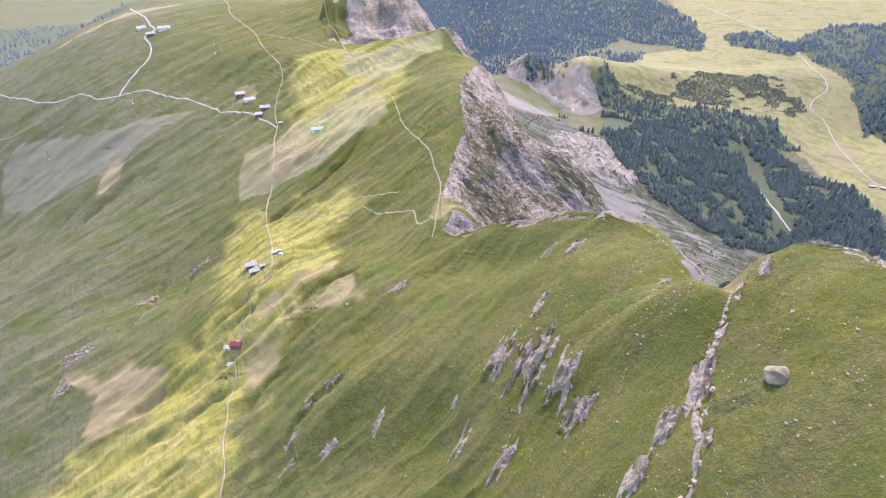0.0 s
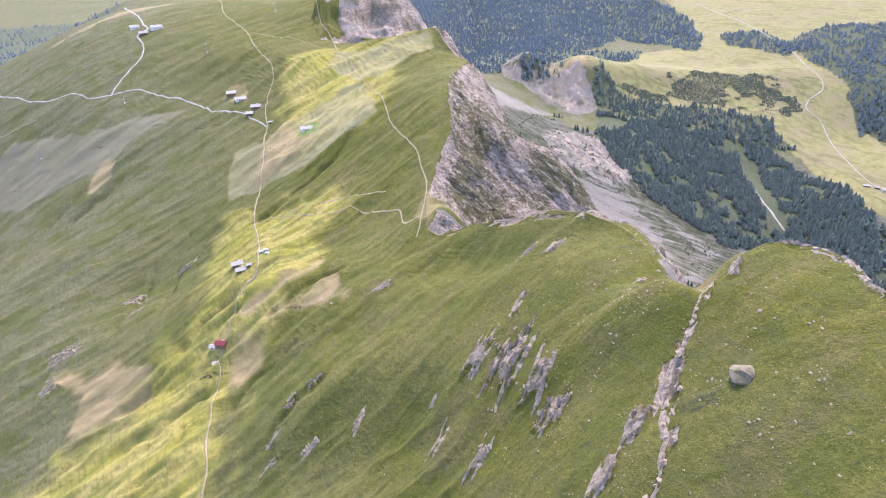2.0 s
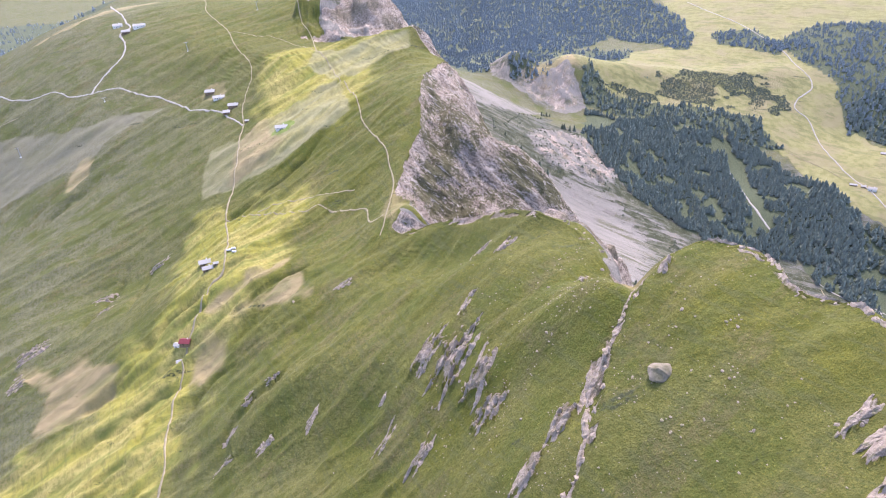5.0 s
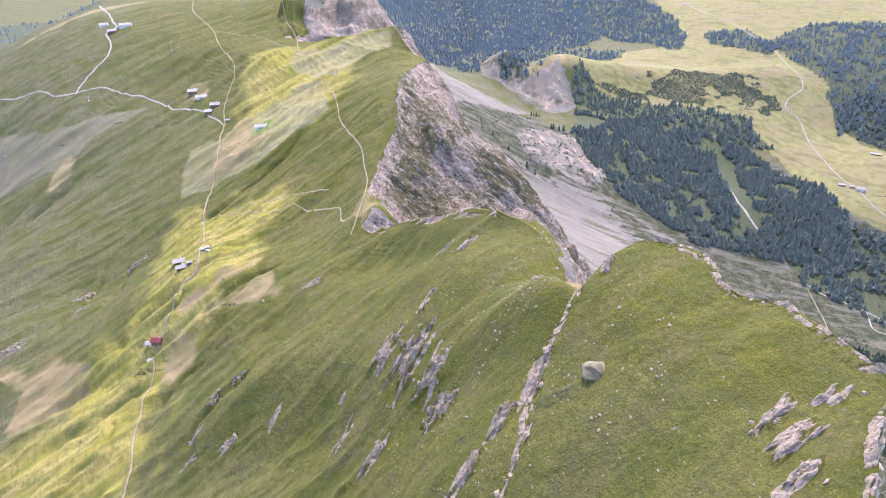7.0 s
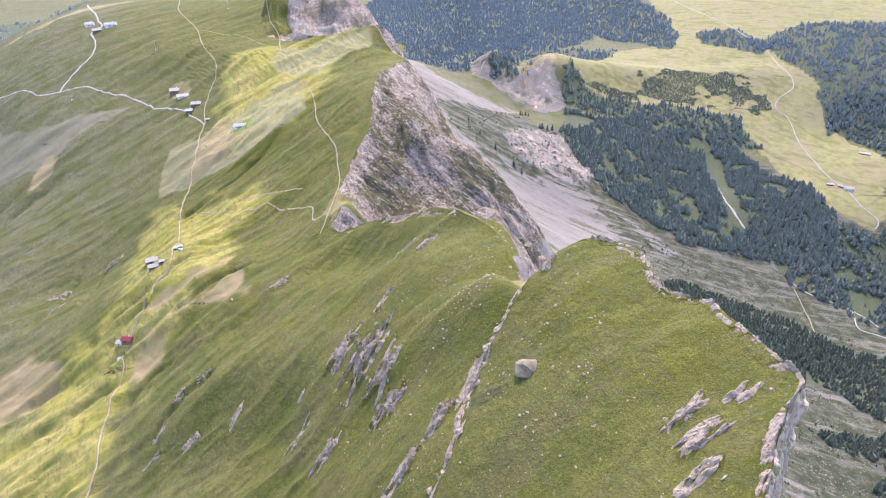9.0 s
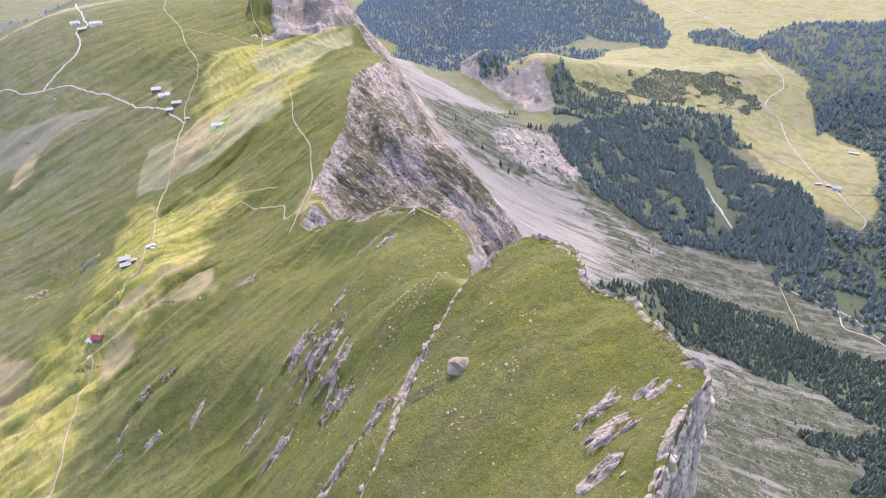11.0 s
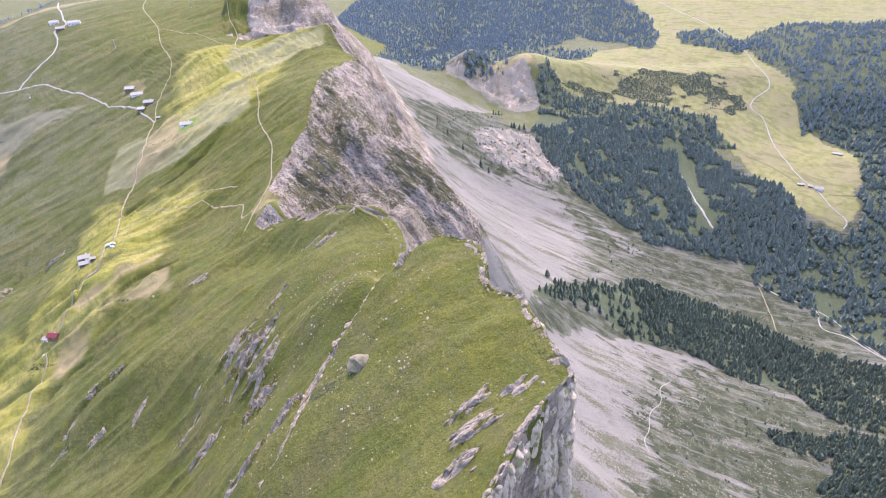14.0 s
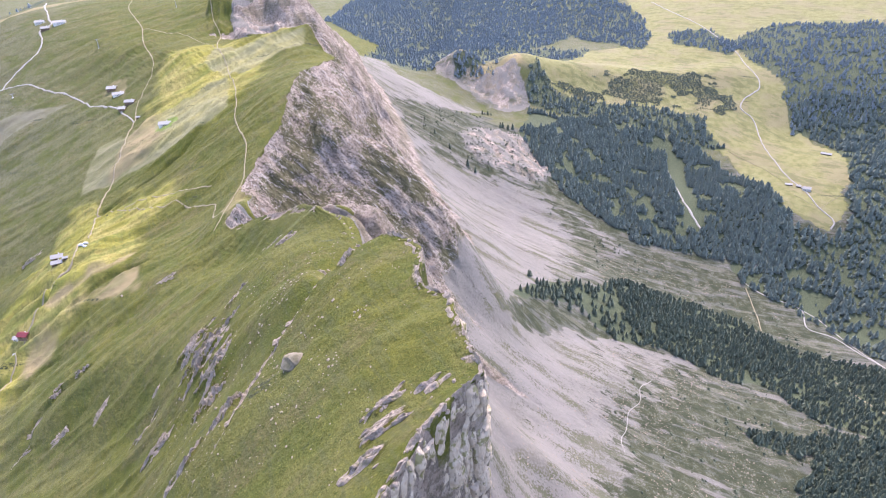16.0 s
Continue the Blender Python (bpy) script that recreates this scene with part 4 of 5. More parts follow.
ribbon("path_ridge", [(-210, 1148), (-204, 1082), (-194, 1043), (-173, 1000), (-145, 902), (-123, 861), (-109, 823), (-85, 767), (-67, 711), (-57, 666),
                      (-42, 632), (-29, 605), (-20, 566), (-15, 540), (-16, 515), (-19, 495), (-20, 478), (-24, 462)], 1.3, TRAIL,
       "narrow pale footpath worn into the grassy ridge", "path", 0.6)
ribbon("road_main", [(-182, 285), (-181, 303), (-182, 315), (-189, 334), (-192, 361), (-194, 382), (-194, 399), (-199, 412), (-194, 434), (-192, 444),
                     (-189, 462), (-188, 473), (-178, 486), (-181, 509), (-197, 560), (-211, 600), (-216, 623), (-217, 657), (-221, 703), (-229, 750), (-230, 776)],
       1.9, TRAIL, "sandy farm track winding past the huts", "track", 0.9)
ribbon("path_up", [(-230, 776), (-241, 816), (-244, 854), (-242, 882), (-248, 910), (-284, 972), (-328, 1072), (-367, 1137), (-399, 1192), (-424, 1266), (-458, 1340)],
       1.3, TRAIL, "pale footpath climbing through dull green pasture", "path")
ribbon("path_cross", [(-215, 606), (-169, 585), (-134, 566), (-108, 552), (-97, 555), (-78, 543), (-60, 534), (-44, 527), (-33, 495), (-20, 490)], 1.4, TRAIL,
       "thin trodden path crossing the pasture to the saddle", "path")
ribbon("path_cross_b", [(-170, 590), (-140, 585), (-105, 578), (-80, 566), (-55, 560)], 1.2, TRAIL, "faint cattle path over hummocky grass", "path")
ribbon("path_link", [(-145, 902), (-184, 952), (-226, 995), (-266, 1017), (-323, 1060)], 1.0, TRAIL, "faint footpath linking two trails on the pasture", "path")
ribbon("road_west", [(-860, 1130), (-807, 1093), (-778, 1068), (-731, 1042), (-698, 1018), (-654, 1001), (-622, 1000), (-598, 993), (-572, 975), (-530, 968), (-486, 964),
                     (-434, 934), (-385, 906), (-356, 880), (-327, 856), (-284, 835), (-258, 806), (-230, 776)], 2.3, GRAVEL,
       "pale gravel road curving across grey-green meadows", "road", 0.6, 4)
ribbon("road_village", [(-530, 968), (-525, 994), (-517, 1016), (-505, 1046), (-506, 1067), (-527, 1111), (-540, 1136), (-531, 1148), (-550, 1185), (-618, 1296), (-700, 1440)],
       3.0, GRAVEL, "pale gravel road climbing to a cluster of alpine buildings", "road", 0.7, 4)
ribbon("path_west", [(-790, 985), (-743, 962), (-700, 959), (-660, 965)], 1.4, TRAIL, "faint pale trail over the lower meadow", "path")
ribbon("path_valley", [(1010, 2648), (1035, 2395), (1064, 2221), (1071, 2045), (1074, 1916), (1065, 1824), (1069, 1760), (1062, 1735), (993, 1676), (982, 1652),
                       (999, 1619), (997, 1564), (988, 1513), (981, 1418), (983, 1325), (992, 1285), (996, 1220), (1010, 1180), (995, 1165)], 3.2, GRAVEL,
       "long pale trail through the yellow-green valley meadow", "path", 1.2, 6)
ribbon("stream_bed", [(837, 1125), (792, 1067), (761, 1048), (783, 1013), (854, 968), (841, 919), (882, 893), (904, 858), (929, 820), (970, 740)], 2.8, GRAVEL,
       "dry stony stream bed full of pale rubble", "stream bed", 0.6, 4)
ribbon("stream_bed_b", [(850, 975), (875, 945), (890, 905), (915, 850), (945, 790)], 2.6, GRAVEL, "braided gully with pale rubble", "stream bed", 0.6, 4)
ribbon("path_lower", [(762, 1018), (750, 936), (736, 882), (734, 814), (732, 780)], 2.0, TRAIL, "narrow pale path entering dark spruce wood", "path", 0.6)
ribbon("path_wood", [(800, 760), (820, 720), (838, 690), (850, 650)], 2.4, TRAIL, "short stretch of pale path between spruces", "path", 0.6)
ribbon("path_scree", [(366, 470), (368, 494), (380, 516), (393, 551), (417, 583), (424, 608), (452, 643)], 0.8, GRAVEL, "zigzag footpath crossing the scree", "path", 0.5)
ribbon("clearing_gully", [(703, 1375), (698, 1300), (702, 1225), (712, 1180), (722, 1140)], 5.0, GRAVEL, "pale eroded gully beside a forest clearing", "gully", 1.0, 5)

# ---- rocks ----


def rock_mesh(name, seed, stretch=(1, 1, 1), facets=2, rough=0.35, cut=(0.32, 0.62)):
    """An angular weathered stone about two metres across."""
    rnd = random.Random(seed)
    bm = bmesh.new()
    bmesh.ops.create_icosphere(bm, subdivisions=facets, radius=1)
    planes = [(Vector((rnd.uniform(-1, 1), rnd.uniform(-1, 1), rnd.uniform(-1, 1))).normalized(), rnd.uniform(*cut)) for _ in range(11)]
    off = Vector((seed * 3.7, seed * 1.3, 0))
    for v in bm.verts:
        for w, d in planes:
            over = v.co.dot(w) - d
            if over > 0:
                v.co -= w * over
        v.co *= 1 + rough * noise.noise(v.co * 1.8 + off) + 0.4 * rough * noise.noise(v.co * 5 + off)
        v.co = Vector((v.co.x * stretch[0], v.co.y * stretch[1], v.co.z * stretch[2]))
    me = bpy.data.meshes.new(name)
    bm.to_mesh(me)
    bm.free()
    me.materials.append(STONE)
    return me


BOULDERS = [rock_mesh("boulder", 11 + i, (1.3, 1.0 + 0.1 * i, 0.95), 2, 0.25) for i in range(5)]
SLABS = [rock_mesh("slab", 31 + i, (0.9 + 0.12 * i, 2.1, 1.2), 2, 0.4, (0.42, 0.8)) for i in range(8)]


def lay(ob, x, y, size, turn, tilt=(0.0, 0.0), sink=0.3):
    ob.matrix_world = (Matrix.Translation((x, y, ground_at(x, y) + -size * sink)) @ Matrix.Rotation(turn, 4, "Z")
                       @ Matrix.Rotation(tilt[0], 4, "X") @ Matrix.Rotation(tilt[1], 4, "Y") @ Matrix.Scale(size, 4))
    return ob


rnd = random.Random(5)
NOTED = [(136, 206.5, 1.2), (87, 244, 1.3), (94, 282, 1.2), (67, 232, 1.4), (71, 208.8, 1.3), (32, 370, 1.3), (113, 187.9, 1), (122, 199.5, 0.9), (131, 177.5, 0.8),
         (129, 156, 1), (132, 134, 1), (140, 145, 1.3), (108, 197.2, 0.9), (125, 295, 1.6), (92, 264, 1), (55, 290, 1.2), (71, 284, 1.1), (48, 213.4, 1), (-39, 259, 0.9),
         (-94, 419, 2.2), (-48, 286, 0.9), (-8, 308, 0.9), (46, 369, 1.2), (139, 199.5, 0.8), (59, 272, 0.9), (76, 267, 1), (92, 248, 0.8), (89, 241, 1.2), (106, 237, 0.9),
         (113, 221.6, 0.8), (124, 207.6, 0.7), (158, 155, 0.7), (163, 160, 0.7), (139, 145, 0.8), (153, 148, 0.6), (184, 120, 1.6), (190, 139, 1.3), (187, 131, 1.2), (180, 128, 1.1)]
for x, y, size in NOTED:
    b = lay(new("boulder", rnd.choice(BOULDERS)), x, y, size, rnd.uniform(0, 6.3))
    tagged(b, "pale grey limestone boulder half sunk in the turf", "boulder", "boulders on the pasture")
great = lay(new("boulder", rock_mesh("boulder", 17, (1.25, 1.0, 0.72), 3, 0.14, (0.68, 0.98))), 122.5, 183.5, 5.0, 0.6, sink=0.15)
great.data.materials[0] = LICHEN_STONE
tagged(great, "large lichened limestone boulder sunk in the turf", "boulder", "boulders on the pasture")
for _ in range(110):
    q = rnd.random()
    x, y = rnd.gauss(95, 30), rnd.gauss(235, 45)
    if across(np.array([x]), np.array([y]))[0] > -6:
        continue
    b = lay(new("boulder", rnd.choice(BOULDERS)), x, y, 0.25 + 0.5 * q * q, rnd.uniform(0, 6.3))
    tagged(b, "small whitish stone lying in the grass", "boulder", "boulders on the pasture")

def rock_rib(thing, way, width, height, seed):
    """A jagged fin of rock that follows a line in plan, as a part of an outcrop."""
    p = np.array(way, float)
    d = np.concatenate([[0], np.cumsum(np.hypot(*np.diff(p, axis=0).T))])
    s = np.arange(0, d[-1], 0.75)
    c = np.stack([np.interp(s, d, p[:, 0]), np.interp(s, d, p[:, 1])], -1)
    ahead = np.gradient(c, axis=0)
    ahead /= np.hypot(*ahead.T)[:, None]
    out = np.stack([-ahead[:, 1], ahead[:, 0]], -1)
    taper = np.sqrt(np.clip(np.minimum(s, d[-1] - s) / (0.16 * d[-1]), 0.08, 1))
    block = lattice(np.floor(s / 2.3 + 0.6 * fractal(s / 3, s * 0, seed, 2)), s * 0, seed)
    tall = height * taper * (0.25 + 0.75 * block + 0.5 * fractal(s / 1.6, s * 0 + 5, seed, 2))
    half = width * taper * (0.55 + 0.6 * lattice(np.floor(s / 3.1), s * 0 + 1, seed) + 0.4 * fractal(s / 2, s * 0 + 9, seed, 2))
    c = c + out * (0.8 * fractal(s / 6, s * 0 + 2, seed, 2))[:, None]
    rows = []
    for k, (f, up) in enumerate(((-1.1, -0.5), (-0.95, 0.35), (-0.6, 0.85), (-0.2, 1.0), (0.15, 0.8), (0.5, 0.55), (0.85, 0.25), (1.1, -0.5))):
        q = c + out * (f * half + 0.25 * fractal(s / 1.1, s * 0 + 3 * k, seed + 7, 2))[:, None]
        rise = up * tall * (1 + 0.5 * fractal(s / 1.3, s * 0 + 4 * k, seed + 3, 2)) if up > 0 else up
        rows.append(np.stack([q[:, 0], q[:, 1], heights(q[:, 0], q[:, 1]) + rise], -1))
    v = np.stack(rows, 1) - np.array(thing.matrix_world.translation)
    k = np.arange(v.shape[0] * 8).reshape(-1, 8)
    quads = np.stack([k[:-1, :-1], k[:-1, 1:], k[1:, 1:], k[1:, :-1]], -1).reshape(-1, 4)
    rib = new("rib", mesh_of("rib", v.reshape(-1, 3), quads[:, ::-1]))
    rib.data.materials.append(STONE)
    rib.parent = thing


for ox, oy, length, width, lift in OUTCROPS:
    thing = holder("rock_outcrop", ox, oy)
    base = thing.matrix_world.translation
    tagged(thing, "weathered grey limestone ribs breaking through steep turf", "rock outcrop", "outcrops on the pasture")
    dx, dy = fall_way(ox, oy)
    ribs = max(2, int(width / 2.3))
    for k in range(ribs):
        p0 = ((k + 0.5) / ribs * 2 - 1) * width * 0.85 + rnd.gauss(0, 0.5)
        run, q = length * rnd.uniform(0.45, 1.0), rnd.gauss(0, 0.15) * length
        bend = rnd.gauss(0, 0.12)
        way = [(ox + dx * v - dy * (p0 + bend * v), oy + dy * v + dx * (p0 + bend * v)) for v in (q - run, q - 0.3 * run, q + 0.4 * run, q + run)]
        rock_rib(thing, way, rnd.uniform(0.9, 1.6), (0.6 + 0.45 * lift) * rnd.uniform(0.7, 1.2), 300 + k + int(ox) + 7 * int(oy))
        for _ in range(int(run / 3)):
            v, p = q + rnd.uniform(-1, 1) * run, p0 + rnd.gauss(0, 1.6)
            slab = new("slab", rnd.choice(SLABS))
            lay(slab, ox + dx * v - dy * p, oy + dy * v + dx * p, rnd.uniform(0.4, 1.0), math.atan2(dy, dx) - math.pi / 2 + rnd.gauss(0, 0.4), (rnd.gauss(-0.45, 0.2), rnd.gauss(0.2, 0.25)), 0.3)
            slab.matrix_world = Matrix.Translation(-base) @ slab.matrix_world
            slab.parent = thing

# blocks along the scarp
thing = holder("rock_scarp", 103, 200)
base = thing.matrix_world.translation
tagged(thing, "broken limestone step running down the grass slope", "rock outcrop")
for k, (shift, wide, tall) in enumerate(((-3.0, 1.0, 0.8), (-4.4, 1.4, 1.4), (-6.4, 1.3, 1.3), (-8.6, 1.2, 1.1))):
    for a in ((0, 2, 6), (3, 5), (3,), (3,))[k]:
        rock_rib(thing, [(x + shift * rnd.uniform(0.8, 1.2), y + 0.3 * shift) for x, y in SCARP[a:a + 3]], wide * (0.5 if a == 0 else 1), tall * (0.5 if a == 0 else 1), 500 + 10 * k + a)
for (ax, ay), (bx, by) in zip(SCARP[1:], SCARP[2:]):
    for _ in range(4):
        t = rnd.random()
        x, y = ax + t * (bx - ax) + rnd.gauss(0, 1.7) - 1.5, ay + t * (by - ay) + rnd.gauss(0, 1.2)
        slab = new("slab", rnd.choice(SLABS))
        lay(slab, x, y, rnd.uniform(0.8, 1.8), math.atan2(by - ay, bx - ax) - math.pi / 2 + rnd.gauss(0, 0.2), (rnd.gauss(0.1, 0.2), rnd.gauss(0.3, 0.2)), 0.6)
        slab.matrix_world = Matrix.Translation(-base) @ slab.matrix_world
        slab.parent = thing

# the near cliff: a steep wall of fluted rock hanging below the rim


def cliff_wall(y0, y1, deep):
    """A wall of upright ribs and clefts along the rim, leaning back a little."""
    ys = np.arange(y0, y1, 0.2)
    top_x = along_u(np.full(ys.shape, -0.7), ys)
    for _ in range(12):  # the wall runs smoother than the turf's edge
        top_x[1:-1] = 0.25 * top_x[:-2] + 0.5 * top_x[1:-1] + 0.25 * top_x[2:]
    way = np.stack([np.gradient(top_x), np.gradient(ys)], -1)
    way /= np.linalg.norm(way, axis=1)[:, None]
    run = np.concatenate([[0], np.cumsum(np.hypot(np.diff(top_x), np.diff(ys)))])
    h = np.concatenate([[-1.0, -0.3], np.arange(0.2, deep, 0.6)])
    S, H = np.meshgrid(run, h, indexing="ij")
    rib = S / 4.6 + 1.1 * fractal(S / 11, H / 30, 83, 2) + 0.35 * fractal(S / 4, H / 7, 84, 2)
    column = np.floor(rib)
    block = np.floor(H / 9 + 2.3 * lattice(column, column * 0, 85))
    across_rib = 2 * (rib - column) - 1
    out = 1.5 * (1 - np.abs(across_rib) ** 3) + 2.2 * (lattice(column, block, 87) - 0.5) + 0.9 * fractal(S / 2.2, H / 3, 89, 4, 0.6) + 3.2 * fractal(S / 18, H / 13, 90, 3) * smooth(1, 12, H)
    out = out * smooth(-1, 2.5, H) + 0.03 * H + 0.2 - 1.2 * smooth(0.4, -1.0, H)
    rim = heights(top_x - 0.8, ys)
    ragged = 0.7 * fractal(run / 5, run * 0, 93, 3) - 0.25
    x = top_x[:, None] + out * way[:, 1:2]
    y = ys[:, None] - out * way[:, 0:1]
    z = (rim + ragged)[:, None] - np.where(H < 0, 0.4 - 3.0 * H, H)
    k = np.arange(S.size).reshape(S.shape)
    quads = np.stack([k[:-1, :-1], k[1:, :-1], k[1:, 1:], k[:-1, 1:]], -1).reshape(-1, 4)
    wall = new("cliff_buttress", mesh_of("cliff_buttress", np.stack([x, y, z], -1).reshape(-1, 3), quads[:, ::-1], False))
    wall.data.materials.append(CLIFF_STONE)
    return tagged(wall, "fluted pale limestone cliff with upright ribs below the rim", "cliff", kind="structure")


cliff_wall(62, 186, 60)

# blocks on the saddle and beside the notch in the rim
for name, label, way, count, big in (
        ("rock_ridge", "jagged pinkish limestone blocks along the saddle's edge", [(-8, 472), (8, 450), (28, 436), (46, 422), (66, 402), (88, 376)], 12, 0.9),
        ("rock_ridge", "broken pinkish rock spur above the grassy saddle", [(106, 352), (114, 342), (120, 332), (128, 314), (132, 306)], 12, 1.3),
        ("rock_ridge", "broken rock at a notch in the grassy rim", [(170, 192), (175, 198), (182, 191), (173, 206), (171, 215)], 9, 1.1)):
    thing = holder(name, *way[0])
    base = thing.matrix_world.translation
    tagged(thing, label, "rock outcrop")
    for i in range(count):
        f = (i + rnd.random()) / count * (len(way) - 1)
        k = min(int(f), len(way) - 2)
        x = way[k][0] + (f - k) * (way[k + 1][0] - way[k][0]) + rnd.uniform(-0.5, 1.8) * big
        y = way[k][1] + (f - k) * (way[k + 1][1] - way[k][1]) + rnd.gauss(0, 0.6) * big
        slab = new("slab", rnd.choice(SLABS))
        lay(slab, x, y, big * rnd.uniform(0.45, 1.2), rnd.gauss(-0.9, 0.4), (rnd.gauss(0.5, 0.3), rnd.gauss(0.2, 0.3)), 0.6)
        slab.matrix_world = Matrix.Translation(-base) @ slab.matrix_world
        slab.parent = thing
# ribs and knobs of rock along the rim
thing = holder("rock_outcrop", 192, 140)
tagged(thing, "broken pale limestone edge along the rim of the cliff", "rock outcrop")
at = 90.0
while at < 240:
    span = rnd.uniform(5, 13)
    for off in (rnd.uniform(-0.6, 0.6), rnd.uniform(-3.2, -1.6))[:1 + (rnd.random() < 0.5)]:
        spots = np.linspace(at, min(at + span, 242), 4)
        rock_rib(thing, list(zip(along_u(np.full(4, off), spots), spots)), rnd.uniform(0.7, 1.3), rnd.uniform(0.8, 1.7), 700 + int(at))
    at += span * rnd.uniform(0.85, 1.3)
for y in np.arange(92, 242, 3.0):
    u = rnd.uniform(-3.0, 1.0)
    x = float(along_u(np.array([u]), np.array([y]))[0])
    b = lay(new("boulder", rnd.choice(BOULDERS)), x, y, 0.5 + 1.5 * rnd.random() ** 2, rnd.uniform(0, 6.3), sink=0.45)
    tagged(b, "lichened limestone block on the rim of the cliff", "boulder", "blocks along the rim")


def strew(name, label, places, sizes, flat=0.6, seed=1):
    """Many small angular stones as one mesh."""
    r = np.random.RandomState(seed)
    bm = bmesh.new()
    bmesh.ops.create_icosphere(bm, subdivisions=1, radius=1)
    bm.verts.ensure_lookup_table()
    v0 = np.array([v.co for v in bm.verts])
    f0 = np.array([[v.index for v in f.verts] for f in bm.faces])
    bm.free()
    n = len(places)
    jit = 1 + r.uniform(-0.3, 0.3, (n, len(v0), 3))
    scale = sizes[:, None, None] * np.stack([r.uniform(0.7, 1.3, n), r.uniform(0.7, 1.3, n), flat * r.uniform(0.7, 1.2, n)], -1)[:, None, :]
    a = r.uniform(0, 6.28, n)[:, None]
    v = v0[None] * jit * scale
    v = np.stack([v[..., 0] * np.cos(a) - v[..., 1] * np.sin(a), v[..., 0] * np.sin(a) + v[..., 1] * np.cos(a), v[..., 2]], -1) + places[:, None, :]
    f = f0[None] + (np.arange(n) * len(v0))[:, None, None]
    ob = new(name, mesh_of(name, v.reshape(-1, 3), f.reshape(-1, 3)))
    ob.data.materials.append(STONE)
    return tagged(ob, label, "stones", kind="stuff")


def scatter(outline, n, seed):
    """Random places inside an outline."""
    r = np.random.RandomState(seed)
    px, py = (np.array(c, float) for c in zip(*outline))
    x, y = r.uniform(px.min(), px.max(), n), r.uniform(py.min(), py.max(), n)
    keep = distance_in(x, y, outline) + 10 * fractal(x / 25, y / 25, 91, 3) > 0
    return x[keep], y[keep]


xs, ys = [], []
for i, outline in enumerate(ZONES["debris"][:2] + ZONES["scree"][:2]):
    x, y = scatter(outline, 6500 if i < 2 else 2400, 200 + i)
    keep = fractal(x / 40, y / 40, 99, 3) > -0.05
    xs.append(x[keep]), ys.append(y[keep])
x, y = np.concatenate(xs), np.concatenate(ys)
keep = across(x, y) > 40
x, y = x[keep], y[keep]
strew("loose_stones", "pale limestone rubble strewn over scree and turf", np.stack([x, y, heights(x, y) + 0.1], -1), np.random.RandomState(7).uniform(0.5, 1.0, len(x)) ** 2 * 0.9 + 0.15)
r = np.random.RandomState(8)
x, y = r.normal(90, 45, 2400), r.normal(225, 60, 2400)
keep = (across(x, y) < -3) & (fractal(x / 18, y / 18, 97, 2) > 0.0)
x, y = x[keep], y[keep]
strew("pasture_stones", "small whitish stones sprinkled over the green slope", np.stack([x, y, heights(x, y) + 0.03], -1), 0.14 + 0.42 * r.uniform(0, 1, len(x)) ** 3)

r = np.random.RandomState(9)
spots = [(103, 268), (96, 252), (101, 244), (88, 236), (92, 262), (112, 246), (70, 300), (58, 262), (150, 190), (140, 168), (118, 160), (128, 196)]
x, y = (np.concatenate([c[k] + r.normal(0, 3.0, 9) for c in spots]) for k in (0, 1))
strew("grouped_stones", "whitish limestone blocks lying together on the green slope", np.stack([x, y, heights(x, y) + 0.1], -1), 0.25 + 0.6 * r.uniform(0, 1, len(x)) ** 2)

# ---- trees ----


def crown_arrays(seed, tiers, points, spread=0.2):
    """A spruce crown one metre high: drooping, ragged whorls of branches."""
    r = np.random.RandomState(seed)
    verts, faces = [], []
    for t in range(tiers):
        f = t / tiers
        z0, z1 = 0.06 + 0.90 * f, min(1.0, 0.06 + 0.90 * (f + 1.75 / tiers))
        rad = spread * (1 - f ** 1.5) ** 1.1 * r.uniform(0.85, 1.15) + 0.02
        c = len(verts)
        verts.append((r.normal(0, 0.006), r.normal(0, 0.006), z1))
        for i in range(points):
            a = 2 * math.pi * (i + r.uniform(-0.25, 0.25)) / points + t
            q = rad * (r.uniform(0.9, 1.25) if i % 2 == 0 else r.uniform(0.5, 0.75))
            verts.append((q * math.cos(a), q * math.sin(a), z0 + (r.uniform(-0.03, 0.0) if i % 2 == 0 else r.uniform(0.02, 0.05))))
        faces += [(c, c + 1 + i, c + 1 + (i + 1) % points) for i in range(points)]
    return np.array(verts), np.array(faces)


def spruce(seed):
    thing = new("spruce")
    v, f = crown_arrays(seed, 9, 11)
    crown = new("crown", mesh_of("crown", v, f))
    crown.data.materials.append(NEEDLES)
    crown.parent = thing
    part("trunk", rod((0, 0, -0.06), (0, 0, 0.85), 0.022, 0.004), BARK, thing)
    return tagged(thing, "dark green spruce standing on the stony slope", "tree", "spruces above the scree")


